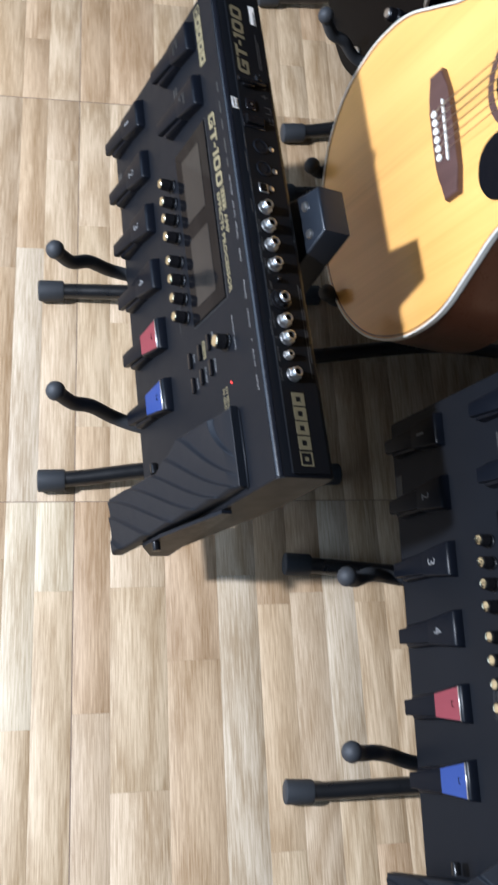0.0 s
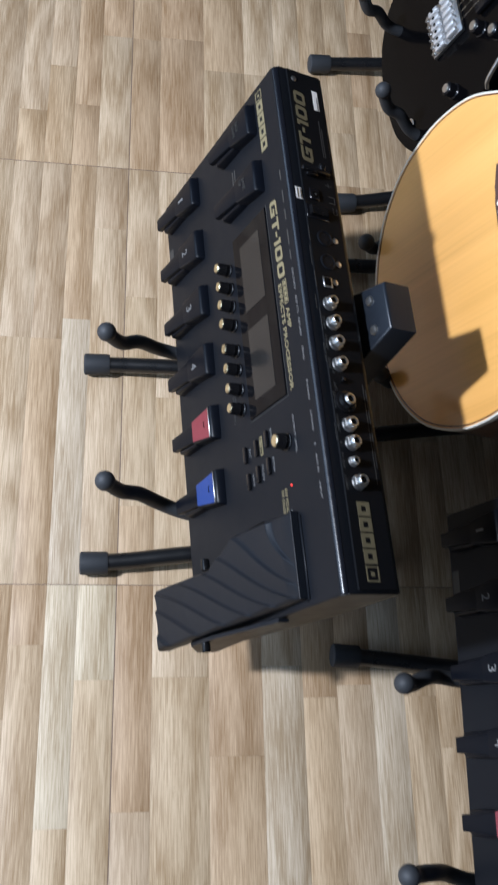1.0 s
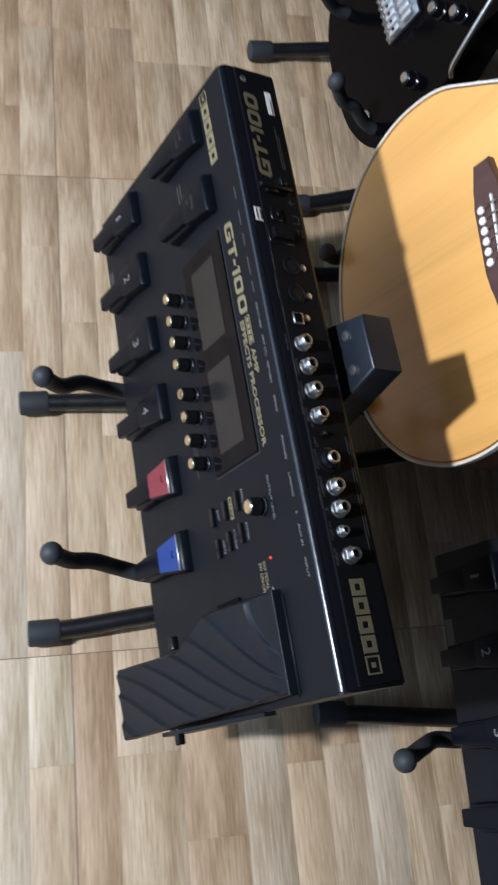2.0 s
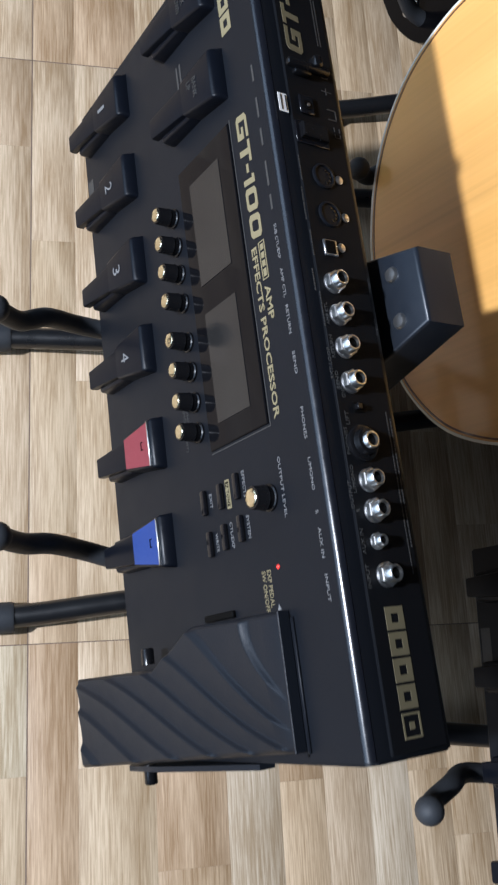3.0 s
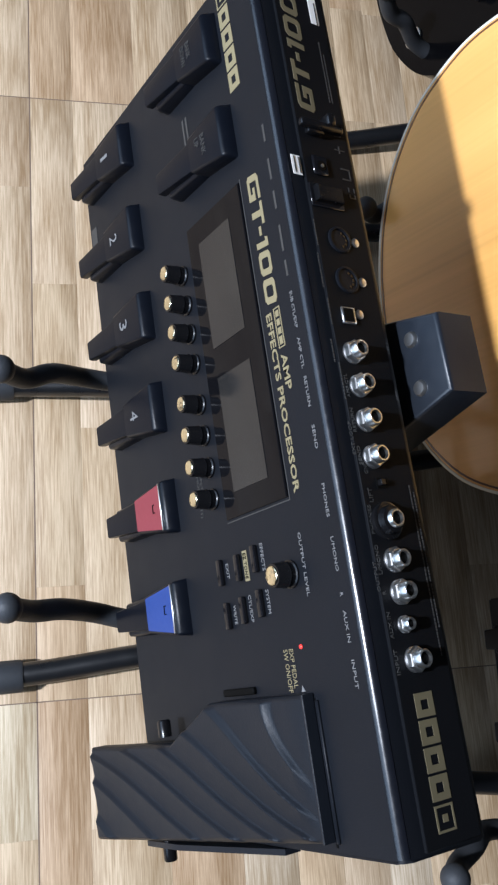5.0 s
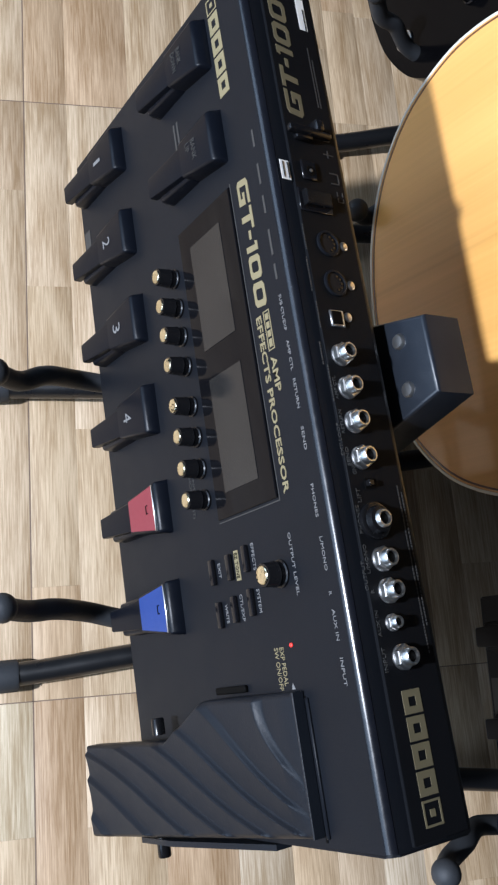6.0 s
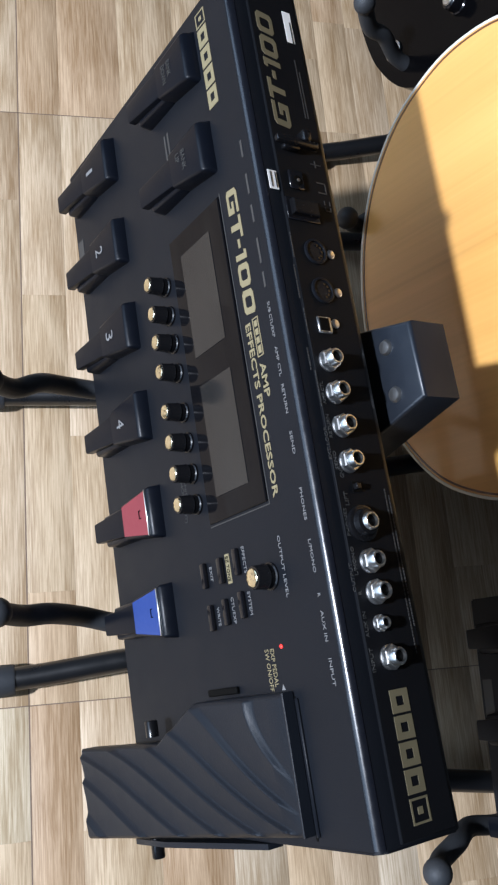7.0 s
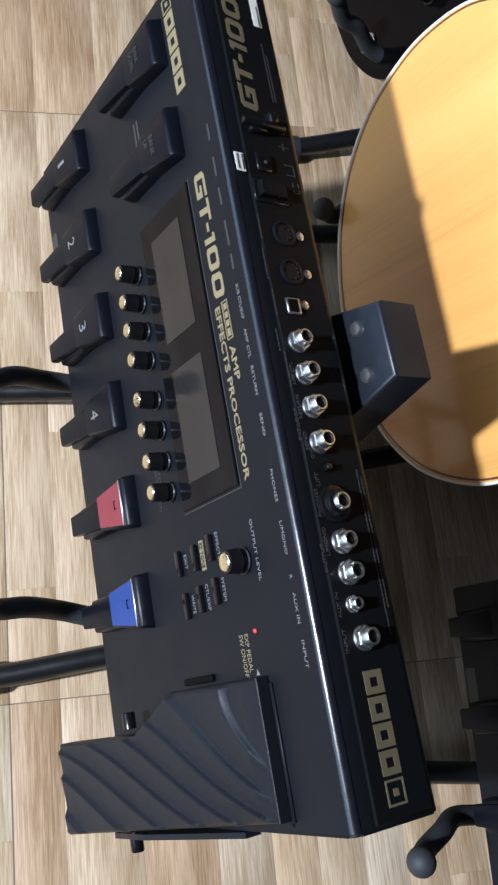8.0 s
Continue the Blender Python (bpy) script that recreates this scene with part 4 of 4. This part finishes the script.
# ---- black electric guitar ----
def electric_guitar():
    body = [(0.0, 0.0), (0.002, 0.040), (0.012, 0.090), (0.040, 0.138), (0.085, 0.162), (0.130, 0.163), (0.180, 0.146), (0.230, 0.128), (0.280, 0.132), (0.330, 0.142), (0.370, 0.120), (0.385, 0.070), (0.375, 0.030), (0.375, 0.0)]
    line = outline_from(body, 6)
    root = thing("electric_guitar", Matrix.Identity(4), "black lacquered electric guitar with chrome bridge on a stand", "guitar")
    bm = prism(line, -0.042, 0.0)
    part("body", bm, M_LACQUER, root, "black lacquered body")
    br = part("bridge", box(-0.042, 0.036, 0.112, 0.170, 0.0, 0.006, 0.0015, 2), M_STEEL, root, "chrome bridge plate")
    for k in range(6):
        x = (k - 2.5) * 0.0125
        part("saddle", box(x - 0.0042, x + 0.0042, 0.122, 0.140, 0.006, 0.0125, 0.0020, 2), M_SILVER, br)
        part("saddle_block", box(x - 0.0036, x + 0.0036, 0.146, 0.164, 0.006, 0.0135, 0.0020, 2), M_SILVER, br)
        part("screw", lathe([(0.0016, 0), (0.0024, 0.0008), (0.0010, 0.0012)], 10), M_HOLE, br, m=Matrix.Translation((x, 0.131, 0.0125)))
        part("screw", lathe([(0.0020, 0), (0.0028, 0.001), (0.0028, 0.003)], 10), M_STEEL, br, m=Matrix.Translation((x, 0.116, 0.0065)))
        part("string", tube([(x, 0.150, 0.0124), (x * 0.75, 0.72, 0.010)], 0.0003, 6), M_STRING, root)
    knob = to_mesh("knob", lathe([(0.0105, 0), (0.0105, 0.003), (0.0092, 0.004), (0.0086, 0.015), (0.0070, 0.0165), (0.0020, 0.0168)], 24), M_GLOSS)
    cap = to_mesh("cap", lathe([(0.0062, 0), (0.0054, 0.0010)], 16), M_CHROME)
    for x, y in ((0.110, 0.132), (0.062, 0.196), (0.094, 0.222)):
        k = part("knob", knob, None, root, "black control knob", Matrix.Translation((x, y, 0)))
        part("cap", cap, None, k, "", Matrix.Translation((0, 0, 0.0168)))
    for y in (0.215, 0.290):
        pk = part("pickup", box(-0.040, 0.040, y - 0.018, y + 0.018, 0.0, 0.009, 0.003, 2), M_GLOSS, root, "black pickup")
        for k in range(6):
            part("pole", lathe([(0.0022, 0), (0.0022, 0.0012)], 10), M_CHROME, pk, m=Matrix.Translation(((k - 2.5) * 0.0105, y, 0.009)))
    part("output_socket", lathe([(0.011, 0), (0.011, 0.002), (0.006, 0.003)], 20), M_CHROME, root, "chrome output socket", Matrix.Translation((0.092, 0.040, 0)))
    part("tremolo_arm", tube(curve_points([(0.151, 0.184, 0.001), (0.148, 0.196, 0.009), (0.136, 0.235, 0.013), (0.119, 0.288, 0.015)], 6), 0.0026), M_CHROME, root, "chrome tremolo arm")
    neck = part("neck", tube([(0, 0.33, -0.012), (0, 0.50, -0.010), (0, 0.78, -0.008)], lambda t: 0.026 - 0.004 * t, 16), M_MAHOG, root)
    part("fretboard", prism([(-0.027, 0.310), (0.027, 0.310), (0.021, 0.790), (-0.021, 0.790)], 0.0005, 0.008, 0.001, 2), M_ROSE, neck)
    part("headstock", prism([(-0.021, 0.785), (0.021, 0.785), (0.038, 0.830), (0.030, 0.960), (-0.020, 0.960), (-0.030, 0.830)], -0.014, 0.0, 0.002, 2), M_LACQUER, neck)
    return root


electric = electric_guitar()
electric.matrix_basis = Matrix.Translation((0.262, 0.75, 0.195)) @ pose(0, 0, 0, 0, 0, -90) @ pose(0, 0, 0, 70.0, 0, 0) @ Matrix.Translation((-0.060, -0.133, 0)) @ pose(0, 0, 0, 0, 0, 2.0)


# ---- floor strips, each a piece of its own ----
# strips of several widths run along b; the whole floor lies turned a little from the unit
FLOOR_TURN, Y_SEAM, TILE = -1.3, 0.0865, 0.6135
EDGES = [-0.340, -0.300, -0.260, -0.2235, -0.178, -0.134, -0.067, -0.003, 0.046, 0.088, 0.131, 0.171]
rng = random.Random(11)
while EDGES[0] > -2.36:
    EDGES.insert(0, EDGES[0] - rng.choice((0.040, 0.045, 0.050, 0.064)))
while EDGES[-1] < 2.50:
    EDGES.append(EDGES[-1] + rng.choice((0.040, 0.045, 0.050, 0.064)))
# joints that differ from the random lay: strip's left edge: joints along b
JOINTS = {-0.340: (0.416, 0.794), -0.300: (0.0155, 0.416, 0.8815), -0.260: (-0.1815, 0.447, 0.811), -0.2235: (-0.0246, 0.594), -0.134: (-0.022, -0.254, 0.958), -0.067: (-0.111,), -0.003: (-0.010,), 0.088: (-0.033,)}
PALE = {(-0.003, -0.010), (-0.260, Y_SEAM), (-0.2235, Y_SEAM), (-0.260, 0.447), (0.131, Y_SEAM)}
shared = {}


def strip_mesh(width, length, material):
    key = (round(width, 4), round(length, 3), material.name)
    if key not in shared:
        bm = bmesh.new()
        w, h, c = width / 2 - 0.00004, length / 2 - 0.00004, 0.00012
        lo = [bm.verts.new(p) for p in ((-w, -h, -0.0033), (w, -h, -0.0033), (w, h, -0.0033), (-w, h, -0.0033))]
        hi = [bm.verts.new(p) for p in ((-w, -h, -c * 0.5), (w, -h, -c * 0.5), (w, h, -c * 0.5), (-w, h, -c * 0.5))]
        tp = [bm.verts.new(p) for p in ((-w + c, -h + c, 0), (w - c, -h + c, 0), (w - c, h - c, 0), (-w + c, h - c, 0))]
        bm.faces.new(tp)
        for k in range(4):
            bm.faces.new((lo[k], lo[(k + 1) % 4], hi[(k + 1) % 4], hi[k]))
            bm.faces.new((hi[k], hi[(k + 1) % 4], tp[(k + 1) % 4], tp[k]))
        shared[key] = to_mesh("plank", bm, material)
    return shared[key]


laid = pose(0, 0, 0, 0, 0, FLOOR_TURN)
near, rest = [], []
for left, right in zip(EDGES, EDGES[1:]):
    own = JOINTS.get(left, ())
    cuts = set(own)
    for tile in range(-5, 6):
        y0 = Y_SEAM + tile * TILE
        cuts.add(y0)
        if not any(y0 < c < y0 + TILE for c in own):
            cuts.update(y0 + c for c in rng.choice(((0.15, 0.46), (0.25,), (0.36,), (0.10, 0.40), (0.20, 0.48), (0.30,), (0.155, 0.31), (0.42,))))
    ys = sorted(c for c in cuts if -2.48 < c < 3.30)
    for a, b in zip(ys, ys[1:]):
        x, y = (left + right) / 2, (a + b) / 2
        (near if -0.66 < x < 0.62 and -0.80 < y < 1.40 else rest).append((x, y, right - left, b - a, (left, b) in PALE))
for x, y, width, length, pale in near:
    ob = part("plank", strip_mesh(width, length, M_PLANK_PALE if pale else M_PLANK), None, floor)
    ob.matrix_basis = laid @ Matrix.Translation((x, y, 0))
verts, faces = [], []
for x, y, width, length, pale in rest:
    w, h, k = width / 2 - 0.00004, length / 2 - 0.00004, len(verts)
    verts += [(x - w, y - h, 0), (x + w, y - h, 0), (x + w, y + h, 0), (x - w, y + h, 0), (x - w, y - h, -0.0033), (x + w, y - h, -0.0033), (x + w, y + h, -0.0033), (x - w, y + h, -0.0033)]
    faces += [(k, k + 1, k + 2, k + 3), (k, k + 4, k + 5, k + 1), (k + 1, k + 5, k + 6, k + 2), (k + 2, k + 6, k + 7, k + 3), (k + 3, k + 7, k + 4, k)]
me = bpy.data.meshes.new("planks_beyond")
me.from_pydata(verts, [], faces)
me.materials.append(M_PLANK_FAR)
beyond = tagged(part("planks_beyond", me, None, floor), "more laminate strips", kind="stuff")
beyond.matrix_basis = laid
# dark seams between laid boards
seam = bmesh.new()
for k in (-2, -1, 0, 1, 2, 3):
    box(-2.32, 2.48 if k < 1 else 0.02, Y_SEAM + k * TILE - 0.0005, Y_SEAM + k * TILE + 0.0005, -0.003, 0.0002, bm=seam)
box(-0.178 - 0.0006, -0.178 + 0.0006, -2.45, 3.25, -0.003, 0.0002, bm=seam)
part("board_seam", seam, M_SEAM, floor, "dark seam between laid boards").matrix_basis = laid
